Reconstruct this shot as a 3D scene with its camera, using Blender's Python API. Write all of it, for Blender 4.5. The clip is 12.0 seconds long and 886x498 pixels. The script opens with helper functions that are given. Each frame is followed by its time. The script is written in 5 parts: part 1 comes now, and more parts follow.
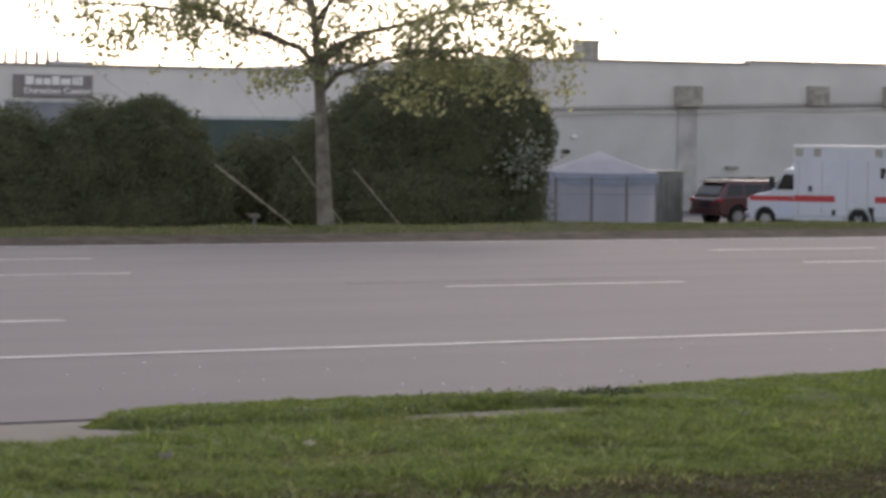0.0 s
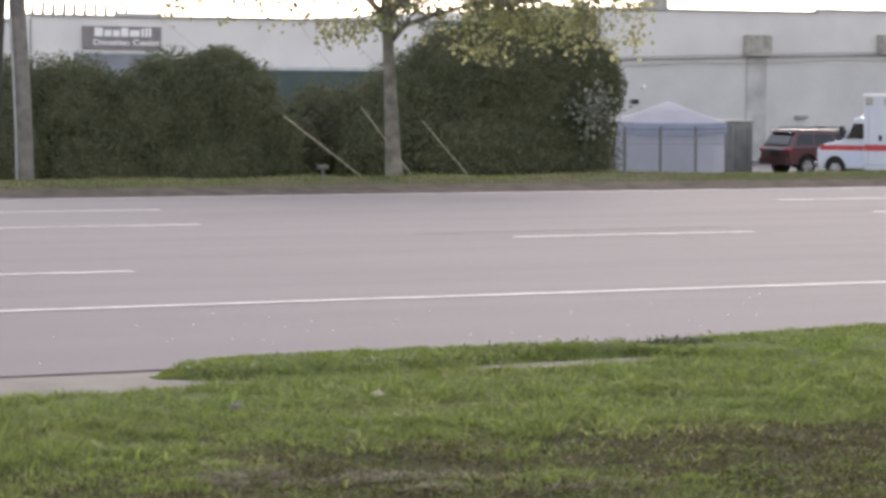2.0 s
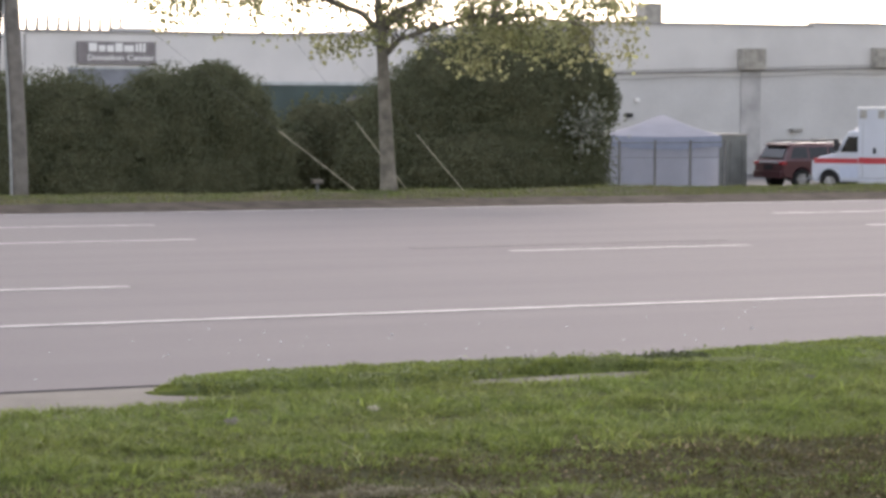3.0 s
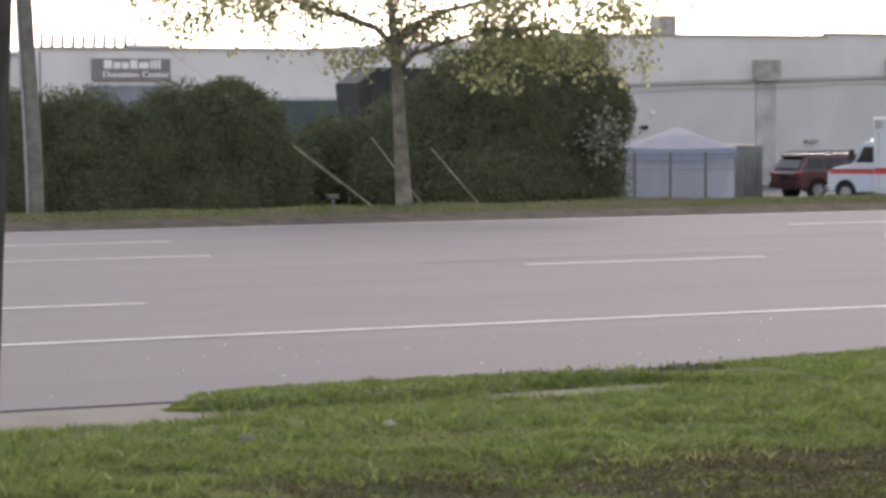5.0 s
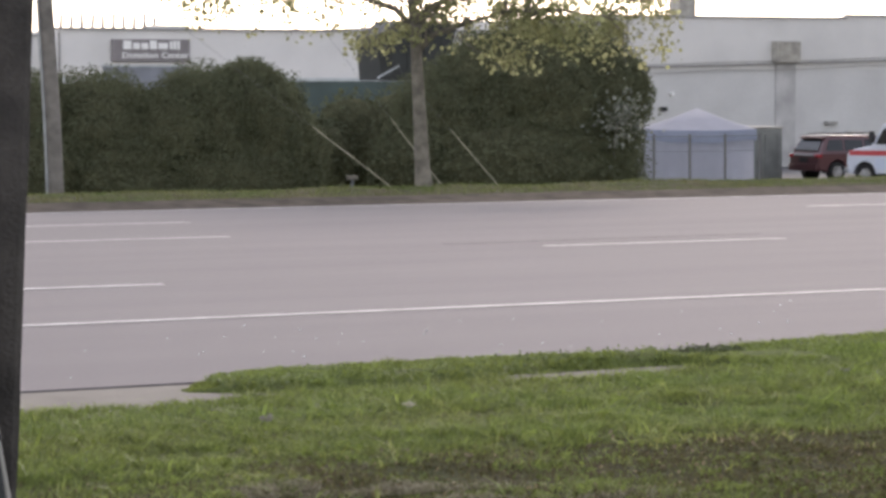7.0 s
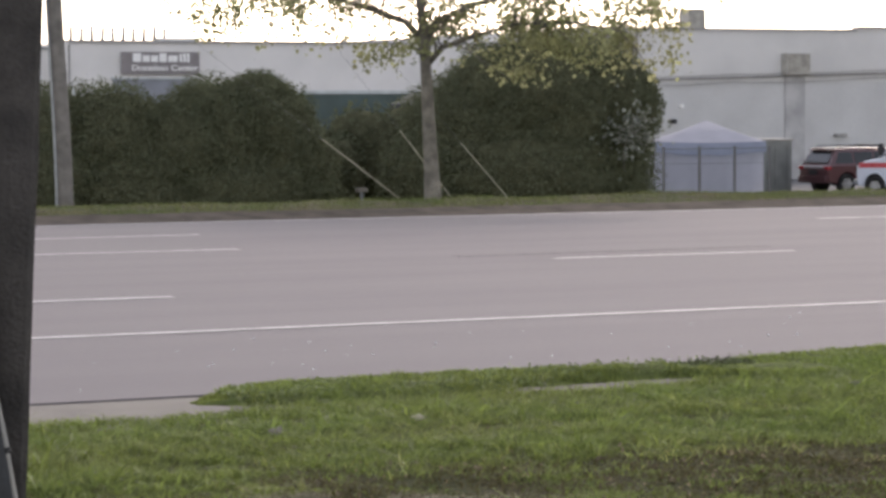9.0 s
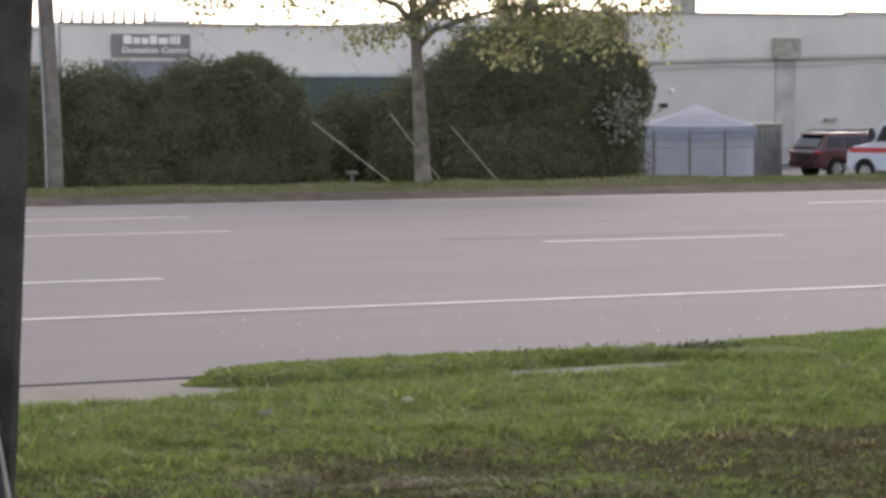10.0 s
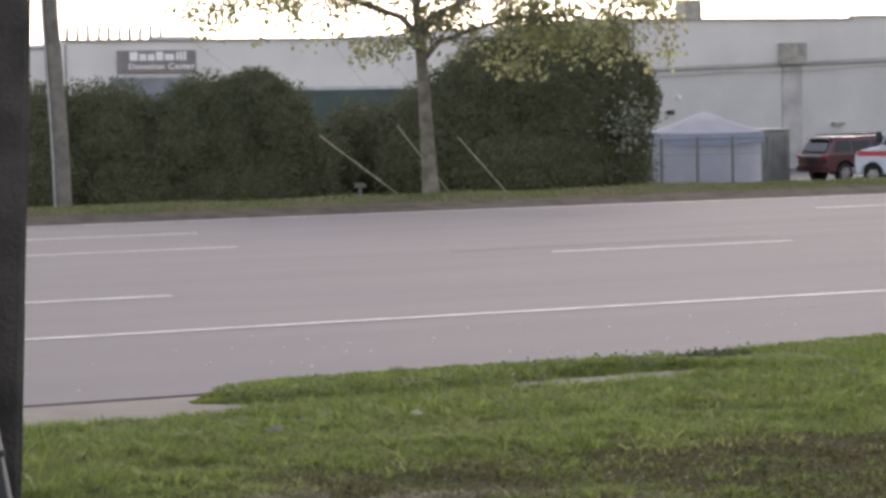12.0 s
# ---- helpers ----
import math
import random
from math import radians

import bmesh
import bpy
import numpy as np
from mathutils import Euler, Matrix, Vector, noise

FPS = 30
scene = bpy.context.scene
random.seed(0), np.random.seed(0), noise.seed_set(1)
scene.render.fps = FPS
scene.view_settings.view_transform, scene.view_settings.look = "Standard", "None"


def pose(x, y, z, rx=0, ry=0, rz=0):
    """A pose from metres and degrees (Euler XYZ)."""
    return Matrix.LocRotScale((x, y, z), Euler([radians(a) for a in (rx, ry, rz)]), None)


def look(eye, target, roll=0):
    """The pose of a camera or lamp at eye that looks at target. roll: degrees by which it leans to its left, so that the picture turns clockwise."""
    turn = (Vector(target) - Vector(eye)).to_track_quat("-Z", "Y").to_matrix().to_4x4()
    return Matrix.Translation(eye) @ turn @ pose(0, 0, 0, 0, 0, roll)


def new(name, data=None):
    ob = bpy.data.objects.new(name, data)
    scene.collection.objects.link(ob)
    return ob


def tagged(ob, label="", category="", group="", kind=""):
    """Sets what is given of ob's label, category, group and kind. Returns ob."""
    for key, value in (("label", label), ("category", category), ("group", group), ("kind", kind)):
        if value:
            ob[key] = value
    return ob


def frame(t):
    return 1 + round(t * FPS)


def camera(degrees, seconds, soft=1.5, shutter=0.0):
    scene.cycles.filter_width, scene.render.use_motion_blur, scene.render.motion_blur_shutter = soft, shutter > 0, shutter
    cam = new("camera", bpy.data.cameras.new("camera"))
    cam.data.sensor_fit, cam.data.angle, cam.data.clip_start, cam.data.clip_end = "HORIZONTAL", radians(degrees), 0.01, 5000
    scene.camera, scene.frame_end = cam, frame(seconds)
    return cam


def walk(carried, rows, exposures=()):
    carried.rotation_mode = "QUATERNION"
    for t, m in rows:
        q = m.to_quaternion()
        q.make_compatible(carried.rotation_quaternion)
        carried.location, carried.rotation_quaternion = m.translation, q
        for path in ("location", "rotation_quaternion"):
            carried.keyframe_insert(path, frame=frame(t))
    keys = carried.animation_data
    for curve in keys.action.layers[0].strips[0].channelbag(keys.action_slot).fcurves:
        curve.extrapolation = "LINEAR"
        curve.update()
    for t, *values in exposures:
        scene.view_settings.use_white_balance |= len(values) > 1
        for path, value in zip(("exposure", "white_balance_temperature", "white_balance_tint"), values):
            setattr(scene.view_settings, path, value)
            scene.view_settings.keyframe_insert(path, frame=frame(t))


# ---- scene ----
# ---------------- camera: hand-held on one spot, turning a little ----------------
EYE = (0.0, 0.0, 1.601)
cam = camera(17.82, 12.0, soft=3.3, shutter=0.1)
TURNS = [  # seconds, heading from across the road to its right, tilt, lean (degrees), sway to the right and up (metres)
    (0.0, 29.095, -2.354, 0.589, -0.009, -0.003),
    (0.1, 28.291, -2.671, 0.483, -0.007, -0.004),
    (0.2, 28.179, -2.378, 0.419, -0.005, -0.004),
    (0.3, 27.745, -2.590, 0.334, -0.004, -0.004),
    (0.4, 27.635, -2.763, 0.267, -0.002, -0.005),
    (0.5, 27.568, -3.066, 0.236, -0.000, -0.005),
    (0.6, 27.474, -3.676, 0.207, -0.002, -0.003),
    (0.7, 27.290, -3.951, 0.214, -0.005, -0.002),
    (0.8, 27.133, -3.914, 0.224, -0.007, -0.000),
    (0.9, 27.239, -3.968, 0.246, -0.009, 0.002),
    (1.0, 27.214, -3.896, 0.273, -0.011, 0.003),
    (1.1, 27.364, -3.971, 0.289, -0.010, 0.003),
    (1.2, 27.553, -3.927, 0.293, -0.009, 0.002),
    (1.3, 27.499, -3.943, 0.374, -0.008, 0.002),
    (1.4, 27.467, -3.879, 0.360, -0.007, 0.001),
    (1.5, 27.447, -3.858, 0.459, -0.006, 0.001),
    (1.7, 27.470, -3.735, 0.414, -0.005, -0.001),
    (2.0, 27.706, -3.367, 0.385, -0.004, -0.005),
    (2.2, 27.780, -3.201, 0.344, -0.006, -0.005),
    (2.5, 27.862, -3.103, 0.314, -0.009, -0.005),
    (2.7, 27.734, -3.136, 0.243, -0.009, -0.004),
    (3.0, 27.813, -3.081, 0.225, -0.009, -0.002),
    (3.2, 27.761, -3.163, 0.260, -0.011, -0.004),
    (4.8, 27.433, -2.764, -0.250, 0.002, -0.000),
    (5.0, 27.476, -2.798, -0.280, 0.004, 0.000),
    (5.2, 27.315, -2.925, -0.254, 0.004, 0.000),
    (5.5, 27.403, -2.839, -0.073, 0.004, 0.001),
    (6.0, 27.337, -2.941, -0.202, 0.002, -0.006),
    (6.5, 27.301, -3.197, 0.111, -0.000, -0.000),
    (6.8, 27.242, -3.325, -0.100, -0.001, 0.001),
    (7.0, 27.092, -3.178, -0.202, -0.001, 0.001),
    (7.5, 27.132, -3.079, -0.184, -0.001, 0.001),
    (7.7, 26.980, -2.982, -0.136, -0.005, 0.001),
    (9.3, 26.895, -2.882, -0.243, 0.001, 0.002),
    (9.4, 27.033, -2.808, -0.234, -0.000, 0.002),
    (9.5, 27.013, -2.897, -0.166, -0.001, 0.002),
    (9.6, 27.156, -2.973, -0.121, -0.001, 0.001),
    (9.7, 27.171, -3.057, -0.112, -0.001, 0.000),
    (9.8, 27.180, -3.091, -0.085, -0.001, -0.001),
    (9.9, 27.268, -3.154, -0.026, -0.001, -0.001),
    (10.0, 27.101, -3.263, -0.020, -0.001, -0.002),
    (10.1, 26.896, -3.455, -0.163, 0.002, -0.001),
    (10.2, 26.434, -4.200, -0.325, 0.004, 0.001),
    (10.3, 26.300, -4.175, -0.503, 0.006, 0.003),
    (10.4, 26.560, -4.126, -0.712, 0.009, 0.004),
    (10.5, 26.516, -3.465, -0.874, 0.011, 0.006),
    (10.6, 26.858, -3.512, -0.901, 0.011, 0.005),
    (10.7, 26.740, -3.702, -0.927, 0.012, 0.004),
    (10.8, 26.840, -3.610, -0.922, 0.012, 0.004),
    (10.9, 27.032, -3.422, -0.949, 0.012, 0.003),
    (11.0, 27.039, -3.312, -0.930, 0.013, 0.002),
    (11.2, 27.044, -3.264, -1.006, 0.013, 0.003),
    (11.5, 27.007, -3.064, -1.006, 0.014, 0.004),
    (11.7, 26.974, -2.911, -1.083, 0.016, 0.006),
    (12.0, 26.900, -3.042, -1.049, 0.019, 0.008),
]


def held(yaw, tilt, lean, sway, lift):
    a, b = radians(yaw), radians(tilt)
    eye = Vector(EYE) + Vector((0.889 * sway, -0.459 * sway, lift))
    way = Vector((math.sin(a) * math.cos(b), math.cos(a) * math.cos(b), math.sin(b)))
    return look(eye, eye + way * 10, lean)


EXPOSURES = [(t, stops - 0.04, 6720, 19) for t, stops in ((0.0, 0.6), (0.2, 0.84), (0.4, 0.8), (0.5, 0.84), (0.8, 1.25), (1.5, 1.38), (2.5, 1.28), (3.2, 1.22), (5.0, 1.08), (6.0, 1.06), (7.0, 1.2), (7.7, 1.22), (9.5, 1.0), (10.0, 1.08), (10.2, 1.28), (10.5, 1.42), (11.0, 1.32), (11.5, 1.27), (12.0, 1.05))]
walk(cam, [(t, held(*turn)) for t, *turn in TURNS], EXPOSURES)

# ---------------- light: low hazy sun ahead, over the roofs ----------------
SUN_HEADING, SUN_HEIGHT = 38.0, 30.0     # degrees from +Y towards +X, and above the ground
world = bpy.data.worlds.new("world")
scene.world = world
world.use_nodes = True
wn = world.node_tree.nodes
sky = wn.new("ShaderNodeTexSky")
sky.sky_type, sky.sun_disc = "NISHITA", False
sky.sun_elevation, sky.sun_rotation = radians(SUN_HEIGHT), radians(SUN_HEADING)
sky.dust_density, sky.air_density, sky.ozone_density = 0.7, 1.3, 0.3
wn["Background"].inputs["Strength"].default_value = 0.15
haze = wn.new("ShaderNodeHueSaturation")   # a milky, hazy sky
haze.inputs["Saturation"].default_value = 0.5
world.node_tree.links.new(sky.outputs[0], haze.inputs["Color"])
world.node_tree.links.new(haze.outputs[0], wn["Background"].inputs["Color"])
sun = new("sun", bpy.data.lights.new("sun", "SUN"))
sun.data.energy, sun.data.angle, sun.data.color = 0.8, radians(18), (1.0, 0.9, 0.76)
h_, e_ = radians(SUN_HEADING), radians(SUN_HEIGHT)
sun.matrix_world = look(Vector((math.sin(h_) * math.cos(e_), math.cos(h_) * math.cos(e_), math.sin(e_))) * 60, (0, 0, 0))


# ---------------- materials ----------------
def material(name, color, rough=0.7, metal=0.0, vary=0.15, scale=6.0, fine=60.0, bump=0.15, dist=0.01,
             second=None, island=0.0, each=0.0, coat=0.0, translucent=0.0, spec=0.5, stretch=(1, 1, 1)):
    """A surface with grain at two scales; second: the colour of its stains; island / each: spread from piece to piece."""
    m = bpy.data.materials.new(name)
    m.use_nodes = True
    n, l = m.node_tree.nodes, m.node_tree.links
    b = n["Principled BSDF"]
    b.inputs["Roughness"].default_value = rough
    b.inputs["Metallic"].default_value = metal
    b.inputs["Coat Weight"].default_value = coat
    b.inputs["Specular IOR Level"].default_value = spec
    co = n.new("ShaderNodeTexCoord")
    big, small = n.new("ShaderNodeTexNoise"), n.new("ShaderNodeTexNoise")
    for node, s, d in ((big, scale, 5), (small, fine, 3)):
        node.inputs["Scale"].default_value, node.inputs["Detail"].default_value = s, d
        l.new(co.outputs["Object"], node.inputs["Vector"])
    if stretch != (1, 1, 1):
        longer = n.new("ShaderNodeMapping")
        longer.inputs["Scale"].default_value = stretch
        l.new(co.outputs["Object"], longer.inputs["Vector"])
        l.new(longer.outputs[0], big.inputs["Vector"])
    ramp = n.new("ShaderNodeMapRange")
    ramp.inputs["From Min"].default_value, ramp.inputs["From Max"].default_value = 0.35, 0.68
    l.new(big.outputs["Fac"], ramp.inputs["Value"])
    mix = n.new("ShaderNodeMix")
    mix.data_type = "RGBA"
    dark = second or tuple(c * (1 - vary * 1.6) for c in color)
    mix.inputs[6].default_value, mix.inputs[7].default_value = (*color, 1), (*dark, 1)
    l.new(ramp.outputs[0], mix.inputs[0])
    hsv = n.new("ShaderNodeHueSaturation")
    l.new(mix.outputs[2], hsv.inputs["Color"])
    val = n.new("ShaderNodeMath")
    val.operation = "MULTIPLY_ADD"
    val.inputs[1].default_value, val.inputs[2].default_value = vary * 1.4, 1 - vary * 0.7
    l.new(small.outputs["Fac"], val.inputs[0])
    last = val
    for amount, node, out in ((island, "ShaderNodeNewGeometry", "Random Per Island"), (each, "ShaderNodeObjectInfo", "Random")):
        if amount:
            src, ma, mu = n.new(node), n.new("ShaderNodeMath"), n.new("ShaderNodeMath")
            ma.operation, mu.operation = "MULTIPLY_ADD", "MULTIPLY"
            ma.inputs[1].default_value, ma.inputs[2].default_value = amount * 2, 1 - amount
            l.new(src.outputs[out], ma.inputs[0])
            l.new(ma.outputs[0], mu.inputs[0])
            l.new(last.outputs[0], mu.inputs[1])
            last = mu
    l.new(last.outputs[0], hsv.inputs["Value"])
    l.new(hsv.outputs[0], b.inputs["Base Color"])
    if bump:
        bp = n.new("ShaderNodeBump")
        bp.inputs["Strength"].default_value, bp.inputs["Distance"].default_value = bump, dist
        l.new(small.outputs["Fac"], bp.inputs["Height"])
        l.new(bp.outputs[0], b.inputs["Normal"])
    if translucent:
        tr, ad = n.new("ShaderNodeBsdfTranslucent"), n.new("ShaderNodeMixShader")
        ad.inputs[0].default_value = translucent
        l.new(hsv.outputs[0], tr.inputs["Color"])
        l.new(b.outputs[0], ad.inputs[1])
        l.new(tr.outputs[0], ad.inputs[2])
        l.new(ad.outputs[0], n["Material Output"].inputs["Surface"])
    return m


M_ROAD = material("worn_asphalt", (0.115, 0.101, 0.107), 0.86, vary=0.12, scale=0.9, fine=90, bump=0.3, dist=0.006, second=(0.096, 0.085, 0.092), stretch=(0.12, 1, 1))
M_FARROAD = material("far_asphalt", (0.12, 0.11, 0.11), 0.85, vary=0.12, scale=0.3, fine=60)
M_LOT = material("lot_asphalt", (0.1, 0.098, 0.098), 0.9, vary=0.15, scale=0.3, fine=40)
M_LINE = material("road_paint", (0.46, 0.45, 0.44), 0.7, vary=0.2, scale=3, fine=70, second=(0.3, 0.29, 0.28))
M_DARKGREY = material("dirty_kerb_edge", (0.085, 0.07, 0.056), 0.95, vary=0.3, scale=3, fine=40, bump=0.5, spec=0.1)
M_CONC = material("old_concrete", (0.15, 0.135, 0.112), 0.9, vary=0.2, scale=2.5, fine=50, second=(0.11, 0.098, 0.082), bump=0.4)
M_TAR = material("tar_joint", (0.04, 0.038, 0.038), 0.9)
M_SOIL = material("lawn_soil", (0.034, 0.04, 0.014), 0.95, vary=0.3, scale=1.6, fine=30, second=(0.055, 0.043, 0.024), bump=0.6, dist=0.03, spec=0.1)
M_SOD = material("turf_thatch", (0.1, 0.125, 0.035), 0.95, vary=0.3, scale=8, fine=60, bump=0.7, dist=0.02, spec=0.1)
M_THATCH = material("dead_thatch", (0.105, 0.092, 0.042), 0.85, vary=0.3, scale=2, fine=9, island=0.55, bump=0, translucent=0.25, spec=0.1, second=(0.08, 0.075, 0.03))
M_BARE = material("bare_earth", (0.075, 0.06, 0.033), 0.95, vary=0.3, scale=5, fine=40, second=(0.12, 0.1, 0.06), bump=0.6, dist=0.03, spec=0.1)
M_GRASS = material("grass_blade", (0.15, 0.205, 0.047), 0.55, vary=0.3, scale=0.9, fine=5, second=(0.18, 0.215, 0.055), island=0.5, bump=0, translucent=0.58)
M_COARSE = material("coarse_blade", (0.25, 0.3, 0.085), 0.5, vary=0.2, scale=0.9, fine=5, second=(0.29, 0.305, 0.1), island=0.35, bump=0, translucent=0.5)
M_DEADSTRAW = material("dead_straw", (0.3, 0.27, 0.19), 0.85, vary=0.25, scale=3, fine=20, island=0.5, bump=0, translucent=0.2, spec=0.1)
M_STRAW = material("dry_blade", (0.14, 0.13, 0.05), 0.7, vary=0.25, scale=2, fine=8, island=0.4, bump=0, translucent=0.3, spec=0.1)
M_VERGE = material("verge_grass", (0.1, 0.135, 0.045), 0.7, vary=0.25, scale=0.8, fine=5, second=(0.15, 0.15, 0.07), island=0.35, bump=0, translucent=0.35, spec=0.1)
M_LEAF = material("tree_leaf", (0.28, 0.295, 0.15), 0.55, vary=0.2, scale=0.6, fine=4, second=(0.33, 0.315, 0.17), island=0.35, bump=0, translucent=0.72)
M_BUSH = material("bush_leaf", (0.115, 0.125, 0.075), 0.8, vary=0.15, scale=0.7, fine=5, second=(0.13, 0.138, 0.085), island=0.06, bump=0, translucent=0.12, spec=0.03)
M_INNER = material("shaded_inner_leaf", (0.11, 0.11, 0.065), 1.0, vary=0.3, scale=3, fine=12, bump=0.8, dist=0.08, spec=0.0)
M_BARK = material("bark", (0.23, 0.21, 0.175), 0.95, vary=0.35, scale=5, fine=35, bump=0.9, dist=0.03)
M_POLE = material("weathered_pole_wood", (0.2, 0.185, 0.165), 0.9, vary=0.25, scale=4, fine=60, bump=0.5, dist=0.01)
M_POST = material("dark_stained_post", (0.05, 0.044, 0.04), 0.8, vary=0.35, scale=12, fine=90, bump=0.6, dist=0.01)
M_WALL = material("pale_painted_block", (0.68, 0.66, 0.645), 0.85, vary=0.08, scale=0.5, fine=14, second=(0.6, 0.585, 0.57), bump=0.15)
M_WALL2 = material("grey_painted_block", (0.6, 0.585, 0.57), 0.85, vary=0.1, scale=0.35, fine=14, second=(0.5, 0.49, 0.48), bump=0.15)
M_COPING = material("dull_metal_coping", (0.34, 0.335, 0.33), 0.6, metal=0.3, vary=0.15, scale=2)
M_GREEN = material("green_sheet_cladding", (0.055, 0.085, 0.08), 0.6, vary=0.2, scale=0.8, fine=20)
M_TRIM = material("pale_metal_trim", (0.5, 0.53, 0.54), 0.5, vary=0.15, scale=3)
M_SIGN = material("faded_sign_face", (0.22, 0.2, 0.205), 0.5, vary=0.1, scale=2)
M_WHITE = material("white_plastic", (0.8, 0.79, 0.78), 0.5, vary=0.06, scale=4)
M_GREENBIN = material("dark_bin_steel", (0.028, 0.032, 0.03), 0.7, vary=0.25, scale=2)
M_TRUCK = material("blue_grey_car_paint", (0.052, 0.058, 0.08), 0.42, metal=0.2, vary=0.05, scale=1.5, coat=0.25, bump=0)
M_SUV = material("dark_red_car_paint", (0.075, 0.02, 0.024), 0.4, metal=0.25, vary=0.05, scale=1.5, coat=0.7, bump=0)
M_AMB = material("white_vehicle_paint", (0.54, 0.565, 0.63), 0.35, vary=0.04, scale=1.5, coat=0.4, bump=0)
M_REDSTRIPE = material("red_stripe", (0.45, 0.035, 0.045), 0.4, vary=0.06, scale=3, bump=0)
M_GLASS = material("dark_window_glass", (0.012, 0.014, 0.016), 0.12, vary=0.02, bump=0)
M_TYRE = material("tyre_rubber", (0.02, 0.02, 0.02), 0.9, vary=0.2, scale=8)
M_RIM = material("alloy_rim", (0.5, 0.5, 0.5), 0.35, metal=0.9, vary=0.1, bump=0)
M_CHROME = material("chrome", (0.6, 0.6, 0.62), 0.15, metal=1.0, vary=0.05, bump=0)
M_BLACK = material("black_trim_plastic", (0.018, 0.018, 0.02), 0.6, vary=0.15, scale=8)
M_LAMP = material("clear_lamp_lens", (0.5, 0.5, 0.5), 0.12, metal=0.3, vary=0.05, coat=1.0, bump=0)
M_TAIL = material("red_lamp_lens", (0.36, 0.02, 0.03), 0.2, vary=0.05, coat=1.0, bump=0)
M_WOOD = material("sawn_lumber", (0.45, 0.34, 0.23), 0.8, vary=0.2, scale=8, fine=60, each=0.2)
M_FADEBLUE = material("faded_blue_print", (0.5, 0.55, 0.66), 0.5, vary=0.05, bump=0)
M_NAVY = material("navy_fabric", (0.035, 0.037, 0.04), 0.85, vary=0.2, scale=12, fine=120, bump=0.5, dist=0.004)
M_PIPING = material("grey_piping", (0.28, 0.27, 0.25), 0.6, vary=0.1)
M_DARKBOX = material("weathered_vent_metal", (0.42, 0.4, 0.36), 0.75, vary=0.25, scale=3, fine=25)
M_PIPE = material("dark_conduit", (0.33, 0.32, 0.3), 0.6, vary=0.2)
M_TENT = material("white_tent_fabric", (0.42, 0.425, 0.48), 0.85, vary=0.06, scale=1.5, fine=18, bump=0.3, dist=0.02, translucent=0.35)
M_TENTBLUE = material("blue_grey_tent_band", (0.3, 0.33, 0.42), 0.85, vary=0.08, scale=2, translucent=0.2)
M_STEEL = material("galvanised_steel", (0.22, 0.23, 0.24), 0.5, metal=0.7, vary=0.2, scale=6)
M_GUARD = material("yellowed_guy_guard", (0.4, 0.37, 0.27), 0.6, vary=0.15, scale=3)
M_WIRE = material("steel_wire", (0.15, 0.15, 0.15), 0.5, metal=0.6, vary=0.1)


# ---------------- mesh helpers ----------------
def part(name, bm, mat, parent=None, label="", smooth=False):
    me = bpy.data.meshes.new(name)
    bm.normal_update()
    bm.to_mesh(me)
    bm.free()
    me.materials.append(mat)
    if smooth:
        me.polygons.foreach_set("use_smooth", [True] * len(me.polygons))
    ob = new(name, me)
    ob.parent = parent
    if label:
        ob["label"] = label
    return ob


def thing(name, m, label, category, group=""):
    ob = new(name)
    ob.empty_display_size = 0.2
    ob.matrix_world = m
    return tagged(ob, label, category, group)


def box(x0, x1, y0, y1, z0, z1, bevel=0.0, bm=None):
    bm = bm or bmesh.new()
    made = bmesh.ops.create_cube(bm, size=1, matrix=Matrix.Translation(((x0 + x1) / 2, (y0 + y1) / 2, (z0 + z1) / 2)) @ Matrix.Diagonal((x1 - x0, y1 - y0, z1 - z0, 1)))
    if bevel:
        edges = {e for v in made["verts"] for e in v.link_edges}
        bmesh.ops.bevel(bm, geom=list(edges), offset=bevel, segments=2, affect="EDGES", profile=0.6)
    return bm


def tube(points, radii, sides=10, bm=None, caps=True):
    """A round bar along points, with a radius at each."""
    bm = bm or bmesh.new()
    points = [Vector(p) for p in points]
    rings, side = [], None
    for i, p in enumerate(points):
        way = (points[min(i + 1, len(points) - 1)] - points[max(i - 1, 0)]).normalized()
        side = way.orthogonal().normalized() if side is None else (side - way * side.dot(way)).normalized()
        up = way.cross(side)
        r = radii[i] if hasattr(radii, "__len__") else radii
        rings.append([bm.verts.new(p + (side * math.cos(a) + up * math.sin(a)) * r) for a in (k * math.tau / sides for k in range(sides))])
    for a, b in zip(rings, rings[1:]):
        for k in range(sides):
            bm.faces.new((a[k], a[(k + 1) % sides], b[(k + 1) % sides], b[k]))
    if caps:
        bm.faces.new(rings[0][::-1])
        bm.faces.new(rings[-1])
    return bm


def prism(outline, y0, y1, bevel=0.0, bm=None):
    """An outline in x and z, drawn out from y0 to y1."""
    bm = bm or bmesh.new()
    a = [bm.verts.new((x, y0, z)) for x, z in outline]
    b = [bm.verts.new((x, y1, z)) for x, z in outline]
    faces = [bm.faces.new(a), bm.faces.new(b[::-1])]
    n = len(outline)
    for k in range(n):
        faces.append(bm.faces.new((a[(k + 1) % n], a[k], b[k], b[(k + 1) % n])))
    bmesh.ops.recalc_face_normals(bm, faces=faces)
    if bevel:
        rim = {e for f in faces[:2] for e in f.edges}
        bmesh.ops.bevel(bm, geom=list(rim), offset=bevel, segments=2, affect="EDGES", profile=0.5, clamp_overlap=True)
    return bm


